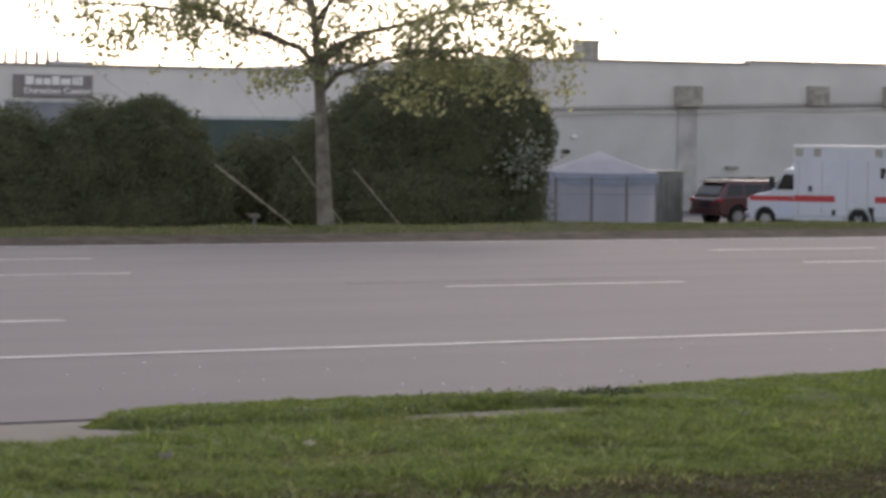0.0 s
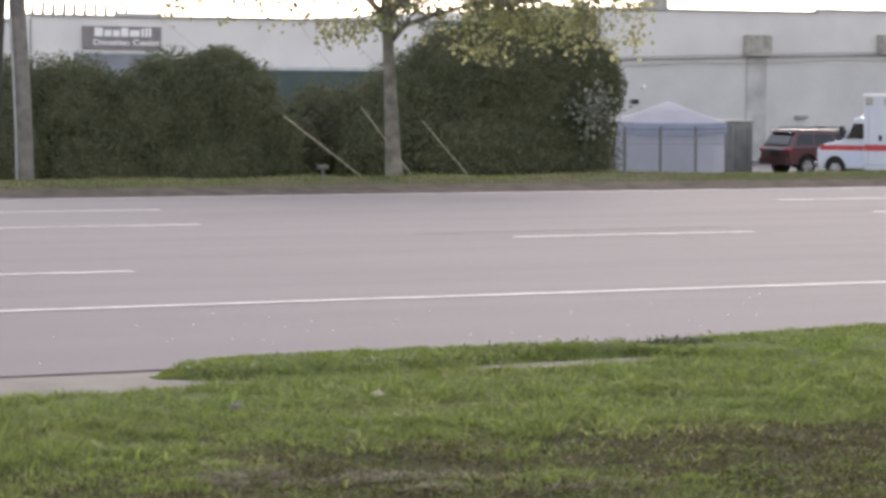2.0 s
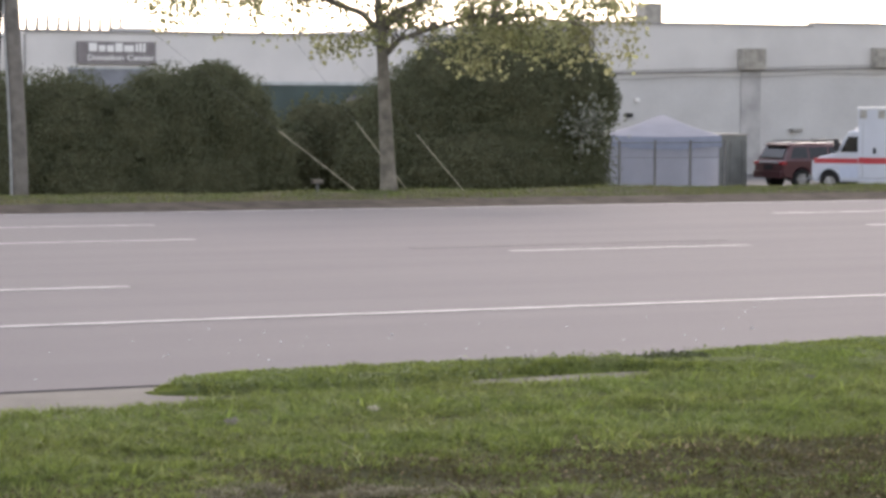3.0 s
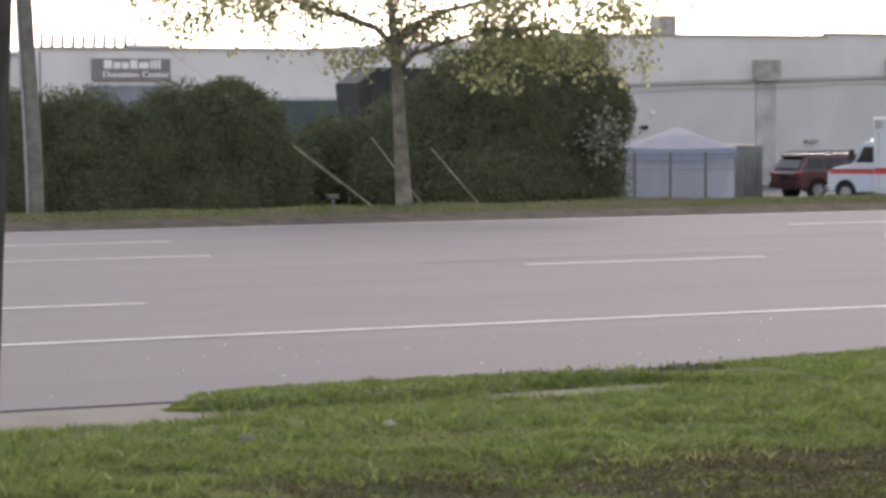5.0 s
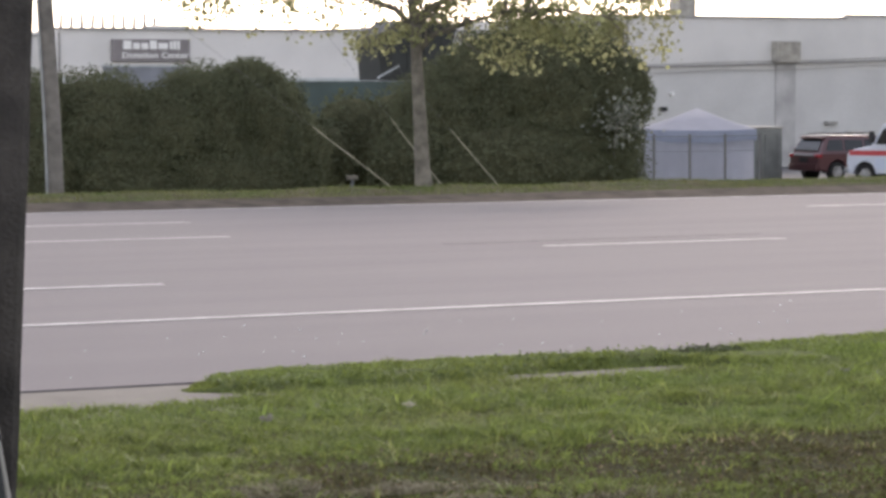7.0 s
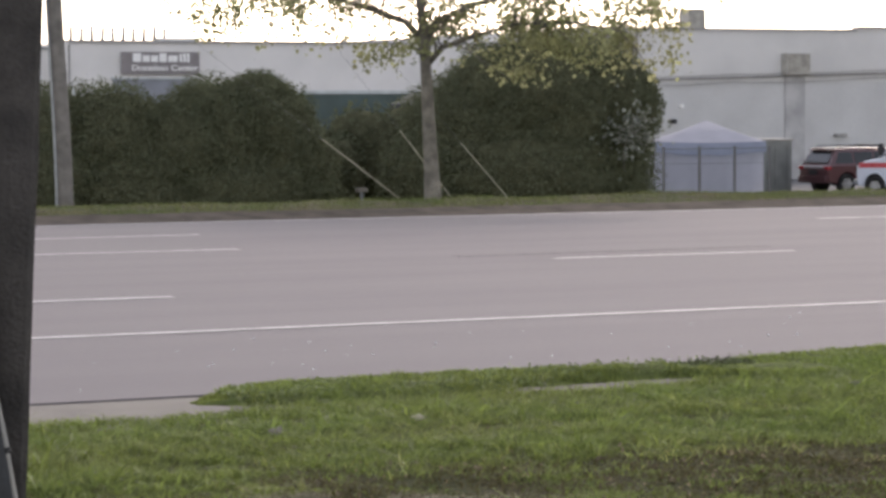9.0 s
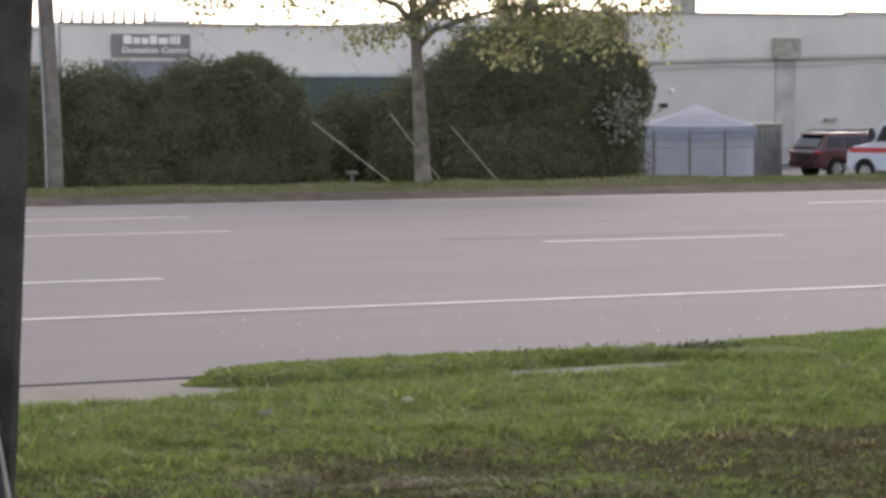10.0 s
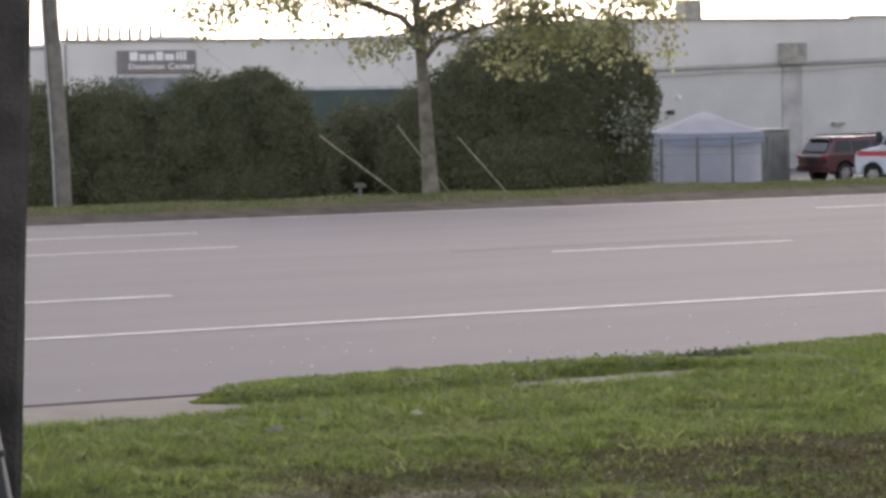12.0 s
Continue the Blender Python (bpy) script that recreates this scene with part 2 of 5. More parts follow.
def slab(pts, thick, bm=None):
    """A flat panel of four or more corners in space, given thickness away from its normal."""
    bm = bm or bmesh.new()
    pts = [Vector(p) for p in pts]
    nrm = (pts[1] - pts[0]).cross(pts[2] - pts[0]).normalized()
    a = [bm.verts.new(p) for p in pts]
    b = [bm.verts.new(p - nrm * thick) for p in pts]
    bm.faces.new(a)
    bm.faces.new(b[::-1])
    n = len(pts)
    for k in range(n):
        bm.faces.new((a[k], b[k], b[(k + 1) % n], a[(k + 1) % n]))
    return bm


def raw(name, verts, faces_flat, sizes, mat, parent=None):
    """A mesh straight from arrays: for many blades or leaves at once."""
    me = bpy.data.meshes.new(name)
    verts = np.asarray(verts, np.float32)
    me.vertices.add(len(verts))
    me.vertices.foreach_set("co", verts.ravel())
    me.loops.add(len(faces_flat))
    me.loops.foreach_set("vertex_index", np.asarray(faces_flat, np.int32))
    me.polygons.add(len(sizes))
    me.polygons.foreach_set("loop_start", np.r_[0, np.cumsum(sizes)[:-1]].astype(np.int32))
    me.update(calc_edges=True)
    me.materials.append(mat)
    ob = new(name, me)
    ob.parent = parent
    return ob


rng = np.random.default_rng(7)


def blades(name, base, height, width, mat, spread=0.5, parent=None):
    """Bent grass blades: five corners each, at the given feet."""
    n = len(base)
    turn = rng.uniform(0, math.tau, n)
    lean = rng.uniform(0, math.tau, n)
    bend = height * rng.uniform(0.1, spread * 1.6, n)
    w = np.stack([np.cos(turn), np.sin(turn), np.zeros(n)], 1) * (width / 2)[:, None]
    tip = np.stack([np.cos(lean) * bend, np.sin(lean) * bend, height * rng.uniform(0.75, 1, n)], 1)
    mid = np.stack([np.cos(lean) * bend * 0.3, np.sin(lean) * bend * 0.3, height * 0.55], 1)
    v = np.stack([base - w, base + w, base + mid + w * 0.75, base + mid - w * 0.75, base + tip], 1).reshape(-1, 3)
    k = np.arange(n)[:, None] * 5
    f = np.concatenate([k, k + 1, k + 2, k + 3, k + 3, k + 2, k + 4], 1).ravel()
    return raw(name, v, f, np.tile([4, 3], n), mat, parent)


def leaves(name, at, size, mat, parent=None, droop=0.5):
    """Leaves folded along the midrib: six corners, two faces each."""
    n = len(at)
    d = rng.normal(size=(n, 3))
    d[:, 2] -= droop
    d /= np.linalg.norm(d, axis=1)[:, None]
    s = np.cross(d, rng.normal(size=(n, 3)))
    s /= np.linalg.norm(s, axis=1)[:, None]
    u = np.cross(d, s)
    L, Wd = size[:, None], size[:, None] * 0.42
    p0, p1 = at, at + d * L
    a1, a2 = at + d * L * 0.3 + s * Wd + u * L * 0.12, at + d * L * 0.72 + s * Wd * 0.8 + u * L * 0.1
    b1, b2 = at + d * L * 0.3 - s * Wd + u * L * 0.12, at + d * L * 0.72 - s * Wd * 0.8 + u * L * 0.1
    v = np.stack([p0, a1, a2, p1, b2, b1], 1).reshape(-1, 3)
    k = np.arange(n)[:, None] * 6
    f = np.concatenate([k, k + 1, k + 2, k + 3, k, k + 3, k + 4, k + 5], 1).ravel()
    return raw(name, v, f, np.tile([4, 4], n), mat, parent)


# ---------------- ground: one sheet; the road crowns at the median and the lot beyond lies lower ----------------
PROFILE = [(-250, -0.3), (-20, -0.05), (6, 0.0), (13.05, 0.01), (13.2, -0.01), (13.5, -0.1), (36.0, -0.12), (36.58, -0.12), (36.9, 0.06), (37.2, 0.1),
           (39.5, 0.12), (41.0, 0.02), (42.4, -0.35), (42.5, -0.6), (53.4, -0.95), (53.5, -0.72), (56, -0.75), (62, -0.95),
           (70, -1.45), (80, -1.82), (125, -1.87), (1500, -2.5)]


def ground_z(y):
    return float(np.interp(y, [p[0] for p in PROFILE], [p[1] for p in PROFILE]))


def swell(x, y):
    """The humps and hollows of the grassed ground."""
    return 0.05 * noise.noise((x * 0.6, y * 0.6, 1)) + 0.022 * noise.noise((x * 1.7, y * 1.7, 4))


def build_ground():
    bm = bmesh.new()
    ys = sorted({p[0] for p in PROFILE} | set(np.arange(7, 13.6, 0.2)) | set(np.arange(36.8, 41, 0.4)))
    xs = sorted({-1200, -300, -60, -20, 1500, 400, 150} | set(np.arange(-4, 60, 0.5)) | set(np.arange(2.25, 13, 0.5)))
    grid = []
    for y in ys:
        row = []
        for x in xs:
            z = ground_z(y)
            if 6 < y < 13.4 or 36.7 < y < 41:
                z += swell(x, y) * (1 if y > 20 else min(1, max(0, (13.0 - y) / 1.5)))
            row.append(bm.verts.new((x, y, z)))
        grid.append(row)
    for a, b in zip(grid, grid[1:]):
        for k in range(len(xs) - 1):
            bm.faces.new((a[k], a[k + 1], b[k + 1], b[k]))
    tagged(part("ground", bm, M_SOIL, smooth=True), "uneven grassy ground with bare earthy patches", "ground", kind="structure")


build_ground()


def sheet(name, x0, x1, y0, y1, z0, z1, mat, label, category, thick=0.2):
    bm = bmesh.new()
    n = 40
    top = [[bm.verts.new((x0 + (x1 - x0) * k / n, y, z)) for k in range(n + 1)] for y, z in ((y0, z0), (y1, z1))]
    low = [[bm.verts.new((x0 + (x1 - x0) * k / n, y, z - thick)) for k in range(n + 1)] for y, z in ((y0, z0), (y1, z1))]
    for k in range(n):
        bm.faces.new((top[0][k], top[0][k + 1], top[1][k + 1], top[1][k]))
        bm.faces.new((low[0][k], low[0][k + 1], top[0][k + 1], top[0][k]))
        bm.faces.new((low[1][k + 1], low[1][k], top[1][k], top[1][k + 1]))
    return tagged(part(name, bm, mat), label, category, kind="structure")


ROAD = sheet("road", -300, 400, 14.53, 36.37, 0.0, 0.0, M_ROAD, "wide worn greyish asphalt road with white lane lines", "road")
sheet("far_road", -300, 400, 42.6, 53.3, -0.5, -0.86, M_FARROAD, "far carriageway of worn grey asphalt beyond the median", "road")
sheet("parking_lot", -100, 300, 76, 124, -1.72, -1.8, M_LOT, "grey asphalt parking lot before the warehouses", "parking lot")
sheet("gutter", -40, 60, 13.05, 14.43, 0.005, 0.0, M_CONC, "pale weathered concrete gutter strip along the road", "gutter", 0.15)
sheet("joint", -40, 60, 14.43, 14.53, -0.03, -0.03, M_TAR, "dark tarred joint between gutter and road", "joint", 0.1)
sheet("kerb_median", -300, 400, 36.37, 37.0, 0.0, 0.1, M_DARKGREY, "low worn concrete kerb along the median", "kerb", 0.25)


def paint(name, x0, x1, y, wide, label):
    bm = bmesh.new()
    n = max(2, int((x1 - x0) / 0.6))
    a, b = [], []
    for k in range(n + 1):
        x = x0 + (x1 - x0) * k / n
        j = 0.006 * noise.noise((x * 1.3, y, 2))
        a.append(bm.verts.new((x, y - wide / 2 + j, 0.005)))
        b.append(bm.verts.new((x, y + wide / 2 + j, 0.005)))
    for k in range(n):
        bm.faces.new((a[k], a[k + 1], b[k + 1], b[k]))
    ob = part(name, bm, M_LINE, ROAD)
    return ob


paint("edge_line", -60, 120, 18.62, 0.13, "")
for y, start in ((22.11, 8.705 - 3.0), (25.6, 14.285), (29.09, 12.236 - 3.0), (32.58, 13.165 - 3.0)):
    for k in range(-4, 7):
        paint("lane_dash", start + 12.19 * k, start + 12.19 * k + 2.97, y, 0.145, "")
part("skid_mark", slab([(13.6, 26.4, 0.004), (17.6, 26.55, 0.004), (17.6, 26.72, 0.004), (13.6, 26.6, 0.004)], 0.003), material("rubber_mark", (0.085, 0.075, 0.078), 0.8, vary=0.2, scale=3), ROAD, "dark rubber skid mark")
paint("inner_edge_line", -60, 120, 36.1, 0.1, "")


# ---------------- warehouses ----------------
def wall_box(name, x0, x1, y0, y1, z0, z1, mat, parent, label=""):
    return part(name, box(x0, x1, y0, y1, z0, z1), mat, parent, label)


def build_left_building():
    b = thing("warehouse", pose(0, 0, 0), "long pale grey block warehouse with a donation sign and roof spikes", "building")
    zb = -1.9
    wall_box("wall", 38.72, 60, 110, 135, zb, 4.2, M_WALL, b)
    wall_box("wall", 20, 38.7, 111.5, 135, zb, 3.95, M_WALL, b)
    wall_box("coping", 38.6, 60.1, 109.9, 110.25, 4.2, 4.3, M_COPING, b, "dull grey metal coping")
    wall_box("coping", 20, 38.6, 111.4, 111.7, 3.95, 4.04, M_COPING, b, "dull grey metal coping")
    wall_box("parapet", 42.65, 44.45, 110.01, 110.6, 4.3, 4.42, M_WALL, b)
    for k in range(10):
        lean, top = 0.03 * math.sin(k * 2.7), 4.86 + 0.05 * math.sin(k * 4.1)
        part("roof_spike", tube([(38.9 + k * 0.455, 110.3, 4.28), (38.92 + k * 0.455 + lean, 110.3, top)], [0.08, 0.06], 6), M_STEEL, b)
    part("downpipe", tube([(38.68, 109.92, 4.1), (38.68, 109.92, zb)], 0.05, 8), M_PIPE, b)
    wall_box("window_band", 40.6, 44.3, 109.93, 109.99, 1.2, 2.7, material("dull_dark_glazing", (0.2, 0.215, 0.25), 0.4, vary=0.15, scale=1.5), b, "dull dark window band below the sign")
    wall_box("window_head", 40.5, 44.4, 109.88, 109.95, 2.7, 2.78, M_TRIM, b)
    wall_box("lower_cladding", 46.5, 56, 109.95, 109.99, zb, 2.08, M_GREEN, b, "dark green sheet cladding on the lower wall")
    wall_box("cladding_trim", 48.0, 55, 109.9, 109.96, 2.08, 2.22, M_TRIM, b, "pale chipped metal trim")


def build_sign():
    s = thing("sign_board", pose(42.66, 109.84, 3.33), "faded dark sign board with white lettering on the warehouse wall", "sign")
    part("board", box(-1.72, 1.72, 0, 0.12, -0.43, 0.5, 0.02), M_SIGN, s)
    x = -1.24
    for w, h in ((0.36, 0.36), (0.3, 0.27), (0.3, 0.27), (0.32, 0.36), (0.42, 0.27), (0.12, 0.34), (0.12, 0.36), (0.12, 0.36)):
        w *= 1.12
        part("brand_shape", box(x, x + w * 0.9, -0.03, 0.0, 0.08, 0.08 + h, 0.01), M_WHITE, s)
        x += w + 0.03
    for word, x in (("Donation", -1.3), ("Center", 0.44)):
        cu = bpy.data.curves.new("words", "FONT")
        cu.body, cu.size, cu.extrude, cu.offset = word, 0.36, 0.012, 0.006
        tmp = bpy.data.objects.new("words", cu)
        scene.collection.objects.link(tmp)
        bpy.context.view_layer.update()
        me = bpy.data.meshes.new_from_object(tmp.evaluated_get(bpy.context.evaluated_depsgraph_get()))
        bpy.data.objects.remove(tmp)
        me.materials.clear()
        me.materials.append(M_WHITE)
        wds = new("lettering", me)
        wds.parent, wds.matrix_local = s, pose(x, -0.015, -0.27, 90) @ Matrix.Diagonal((1.16, 0.92, 1, 1))


def build_right_building():
    b = thing("warehouse", pose(0, 0, 0), "grey block warehouse with box vents and pipes on its wall", "building")
    zb = -1.9
    wall_box("wall", 60.02, 74.1, 105, 135, zb, 4.8, M_WALL2, b)
    wall_box("wall", 74.1, 130, 105, 135, zb, 4.93, M_WALL2, b)
    wall_box("coping", 59.95, 74.1, 104.92, 105.3, 4.8, 4.9, M_COPING, b, "dull metal coping")
    wall_box("coping", 74.1, 130, 104.92, 105.3, 4.93, 5.03, M_COPING, b, "dull metal coping")
    # Darker colour here imitates the glare that veils only the upper wall.
    wall_box("lower_wall", 60.03, 130, 104.965, 105.0, zb, 2.55, material("veil_contrast_block", (0.53, 0.525, 0.52), 0.85, vary=0.12, scale=0.4, fine=14, second=(0.45, 0.445, 0.44), bump=0.15), b, "lower wall toned darker to imitate glare veiling the wall above")
    wall_box("chimney", 65.55, 66.4, 105.4, 106.25, 4.8, 5.68, M_DARKBOX, b, "square rusty roof stack")
    part("stack_cap", box(65.5, 66.45, 105.35, 106.3, 5.68, 5.74), M_COPING, b)
    part("antenna", tube([(73.4, 105.5, 4.8), (73.4, 105.5, 5.35)], 0.025, 6), M_PIPE, b)
    for x0, x1, z0, z1 in ((70.1, 71.35, 2.85, 3.8), (77.35, 78.35, 3.0, 3.9), (81.7, 82.9, 3.0, 3.95), (86.0, 87.2, 3.0, 3.95)):
        v = part("wall_vent", box(x0, x1, 104.55, 105.0, z0, z1, 0.03), M_DARKBOX, b, "weathered box vent")
        for k in range(6):
            z = z0 + 0.08 + (z1 - z0 - 0.16) * k / 5
            part("louvre", box(x0 + 0.06, x1 - 0.06, 104.51, 104.56, z - 0.03, z + 0.03), M_DARKBOX, v)
    # The stain column below the vent, built as a thin added strip.
    wall_box("pilaster", 70.25, 71.3, 104.9, 104.96, zb, 2.8, material("stained_wall_strip", (0.46, 0.45, 0.445), 0.85, vary=0.2, scale=1.2), b, "darker stained wall strip under the vent")
    for dz, r, sag in ((0.0, 0.05, 0.0), (0.13, 0.02, 0.04), (-0.2, 0.018, 0.1)):
        pts = [(60 + 60 * k / 24, 104.85, 2.55 + 0.028 * 60 * k / 24 * 0.9 + dz - sag * math.sin(k * math.pi / 3) ** 2) for k in range(25)]
        part("conduit", tube(pts, r, 6), M_PIPE, b)
    part("downpipe", tube([(62.6, 104.9, 4.7), (62.6, 104.9, zb)], 0.06, 8), M_PIPE, b)
    lamp = part("wall_lamp", box(64.74, 64.9, 104.75, 104.96, 1.42, 1.57, 0.03), M_WHITE, b, "small white wall lamp")
    part("camera_box", box(64.3, 64.5, 104.65, 104.96, 0.74, 0.93, 0.03), M_BLACK, b)
    part("wall_bracket", box(72.85, 73.45, 104.7, 104.96, 0.1, 0.24, 0.02), M_PIPE, b, "dark wall bracket over the parked car")


build_left_building()
build_sign()
build_right_building()


# ---------------- the lot: tent, fence, bin ----------------
def build_tent():
    t = thing("canopy_tent", pose(54.6, 86.6, -1.8, 0, 0, -30), "white pop-up canopy tent with side walls", "tent")
    h, e = 1.95, 1.94
    for sx in (-1, 1):
        for sy in (-1, 1):
            part("leg", box(sx * h - 0.025, sx * h + 0.025, sy * h - 0.025, sy * h + 0.025, 0, e), M_STEEL, t)
    bm = bmesh.new()
    n = 8
    top = bm.verts.new((0, 0, 2.8))
    ring = []
    for k in range(4 * n):
        s, f = divmod(k, n)
        a, b = [(-1, -1), (1, -1), (1, 1), (-1, 1)][s], [(1, -1), (1, 1), (-1, 1), (-1, -1)][s]
        f /= n
        x, y = a[0] + (b[0] - a[0]) * f, a[1] + (b[1] - a[1]) * f
        ring.append((x * (h + 0.05), y * (h + 0.05), e + 0.12 - 0.04 * math.sin(math.pi * f)))
    mid = [bm.verts.new((x * 0.5, y * 0.5, 2.8 - (2.8 - z) * 0.56)) for x, y, z in ring]
    low = [bm.verts.new(p) for p in ring]
    val = [bm.verts.new((p[0] * 1.01, p[1] * 1.01, p[2] - 0.27)) for p in ring]
    for k in range(4 * n):
        j = (k + 1) % (4 * n)
        bm.faces.new((top, mid[k], mid[j]))
        bm.faces.new((mid[k], low[k], low[j], mid[j]))
    can = part("canopy", bm, M_TENT, t, smooth=True)
    bm = bmesh.new()
    a = [bm.verts.new((p[0] * 1.01, p[1] * 1.01, p[2])) for p in ring]
    b = [bm.verts.new((p[0] * 1.015, p[1] * 1.015, p[2] - 0.36 - 0.1 * math.sin(math.pi * (k % n) / n) + 0.02 * math.sin(k * 2.1))) for k, p in enumerate(ring)]
    for k in range(4 * n):
        j = (k + 1) % (4 * n)
        bm.faces.new((a[k], b[k], b[j], a[j]))
    part("valance", bm, M_TENTBLUE, t, "blue-grey valance")
    for (x0, y0), (x1, y1) in (((-h, -h), (h, -h)), ((-h, -h), (-h, h)), ((-h, h), (h, h))):
        bm = bmesh.new()
        m = 26
        lo, hi = [], []
        for k in range(m + 1):
            f = k / m
            w = 0.035 * math.sin(k * 1.7) + 0.02 * math.sin(k * 0.8)
            lo.append(bm.verts.new((x0 + (x1 - x0) * f + w, y0 + (y1 - y0) * f + w, 0.02)))
            hi.append(bm.verts.new((x0 + (x1 - x0) * f, y0 + (y1 - y0) * f, e - 0.1)))
        for k in range(m):
            bm.faces.new((lo[k], lo[k + 1], hi[k + 1], hi[k]))
        part("side_wall", bm, M_TENT, t, smooth=True)


def build_fence():
    f = thing("chain_link_fence", pose(0, 80.0, -1.78), "galvanised steel fence with round posts before the tent", "fence")
    for k in range(7):
        x = 44.6 + k * 1.39
        part("post", tube([(x, 0, -0.05), (x, 0, 1.96)], 0.05, 8), M_WIRE, f)
    for z in (1.88, 0.12):
        part("rail", tube([(44.6, 0, z), (52.94, 0, z)], 0.022, 6), M_STEEL, f)
    part("fence_wire", tube([(44.6, 0, 1.4), (52.94, 0, 1.38)], 0.01, 5), M_STEEL, f)


def build_bin():
    s = thing("storage_bin", pose(58.3, 89.2, -1.8), "dull grey-green steel storage bin beside the tent", "container")
    BIN = material("bin_paint", (0.2, 0.205, 0.19), 0.7, vary=0.2, scale=2)
    part("body", box(-1.3, 1.2, -0.8, 0.8, 0.08, 2.0, 0.04), BIN, s)
    part("lid", box(-1.35, 1.25, -0.85, 0.85, 2.0, 2.08, 0.02), M_DARKBOX, s)
    for k in range(5):
        part("rib", box(-1.1 + k * 0.52 - 0.03, -1.1 + k * 0.52 + 0.03, -0.83, -0.8, 0.12, 1.8), BIN, s)


build_tent()
build_fence()
build_bin()


# ---------------- pole and guy wires on the far verge ----------------
def build_pole():
    p = thing("utility_pole", pose(19.1, 54.6, -0.78), "weathered grey wooden utility pole on the far verge", "utility pole")
    pts = [(-0.072 * z * 0.5 + 0.02 * math.sin(z), 0, z) for z in np.linspace(-0.1, 10.5, 16)]
    part("shaft", tube(pts, list(np.linspace(0.185, 0.12, 16)), 14), M_POLE, p, smooth=True)
    part("conduit", tube([(x - 0.19, -0.06, z) for x, y, z in pts[:12]], 0.028, 8), material("pale_guard_plastic", (0.36, 0.37, 0.37), 0.6, vary=0.15), p, "pale cable guard")
    part("crossarm", box(-1.5, 0.8, -0.06, 0.06, 9.6, 9.72, 0.01), M_POLE, p)
    for x in (-1.3, -0.7, 0.2, 0.6):
        part("insulator", tube([(x, 0, 9.72), (x, 0, 9.8), (x, 0, 9.86)], [0.05, 0.06, 0.03], 8), M_WHITE, p)
    part("tag", box(0.12, 0.16, -0.2, -0.17, 2.6, 2.72), M_TRIM, p)


def build_guy(x0, z0, x1, top):
    """A guy wire with its plastic guard: from its anchor at x1 up to the pole."""
    g = thing("guy_wire", pose(x1, 55.0, -0.78), "slanting guy wire with a pale yellow plastic guard", "guy wire", "guy wires on the verge")
    dx, dz = x0 - x1, z0 + 0.45
    way = Vector((dx, 0, dz)).normalized()
    ln = math.hypot(dx, dz)
    a = Vector((0, 0, 0.33)) - way * 0.45
    part("guard", tube([a, a + way * (ln + 0.45)], 0.012, 8), M_GUARD, g)
    part("wire", tube([a + way * ln, a + way * (ln + top)], 0.003, 5), M_WIRE, g)
    part("anchor_rod", tube([a - way * 0.2, a + way * 0.02], 0.02, 6), M_STEEL, g)


build_pole()
build_guy(25.02, 0.87, 26.88, 6)
build_guy(26.87, 1.04, 28.12, 6)
build_guy(28.34, 0.77, 29.5, 6)


# ---------------- plants ----------------
def lumpy(center, r, seed, bm):
    made = bmesh.ops.create_icosphere(bm, subdivisions=3, radius=1)
    for v in made["verts"]:
        n = v.co.normalized()
        k = 1 + 0.14 * noise.noise(n * 2.6 + Vector((seed, 0, 0))) + 0.12 * noise.noise(n * 6 + Vector((seed, 3, 0)))
        v.co = Vector((center[0] + n.x * r[0] * k, center[1] + n.y * r[1] * k, center[2] + n.z * r[2] * k))


def build_bush(name, blobs, per, size, label, shell=0.06, fly=0.01, mat=None):
    """A bush: an inner mass in lumps, and leaves standing on and off it."""
    mat = mat or M_BUSH
    b = thing(name, pose(*blobs[0][0][:2], ground_z(blobs[0][0][1])), label, "bush")
    inv = b.matrix_world.inverted()
    bm = bmesh.new()
    pts, sizes = [], []
    for i, (c, r) in enumerate(blobs):
        lumpy(c, [q * 0.84 for q in r], i * 3.7 + c[0], bm)
        n = int(per * (r[0] * r[2] * 2 + r[0] * r[1] + r[1] * r[2] * 2))
        d = rng.normal(size=(n, 3))
        d[:, 1] -= 0.3
        d[:, 2] += 0.25
        d /= np.linalg.norm(d, axis=1)[:, None]
        k = np.array([1 + 0.14 * noise.noise(Vector(q) * 2.6 + Vector((i * 3.7 + c[0], 0, 0))) + 0.12 * noise.noise(Vector(q) * 6 + Vector((i * 3.7 + c[0], 3, 0))) for q in d])
        k = k * rng.uniform(0.82, 1 + shell, n) * 0.95
        tuft = rng.random(n) < fly
        k[tuft] *= rng.uniform(1.0, 1.12, tuft.sum())
        p = np.array(c) + d * np.array(r) * k[:, None]
        pts.append(p)
        sizes.append(rng.uniform(0.6, 1.3, n) * size)
    pts, sizes = np.concatenate(pts), np.concatenate(sizes)
    keep = np.array([q[2] > ground_z(q[1]) for q in pts])
    core = part("inner_mass", bm, M_INNER, b, smooth=True)
    core.matrix_local = inv
    lf = leaves("foliage", pts[keep], sizes[keep], mat, b)
    lf.matrix_local = inv
    lf["kind"] = "stuff"
    for c, r in blobs[:4]:
        st = part("stem", tube([(c[0], c[1], ground_z(c[1]) - 0.1), (c[0] + 0.1, c[1], c[2])], [0.07, 0.03], 6), M_BARK, b)
        st.matrix_local = inv


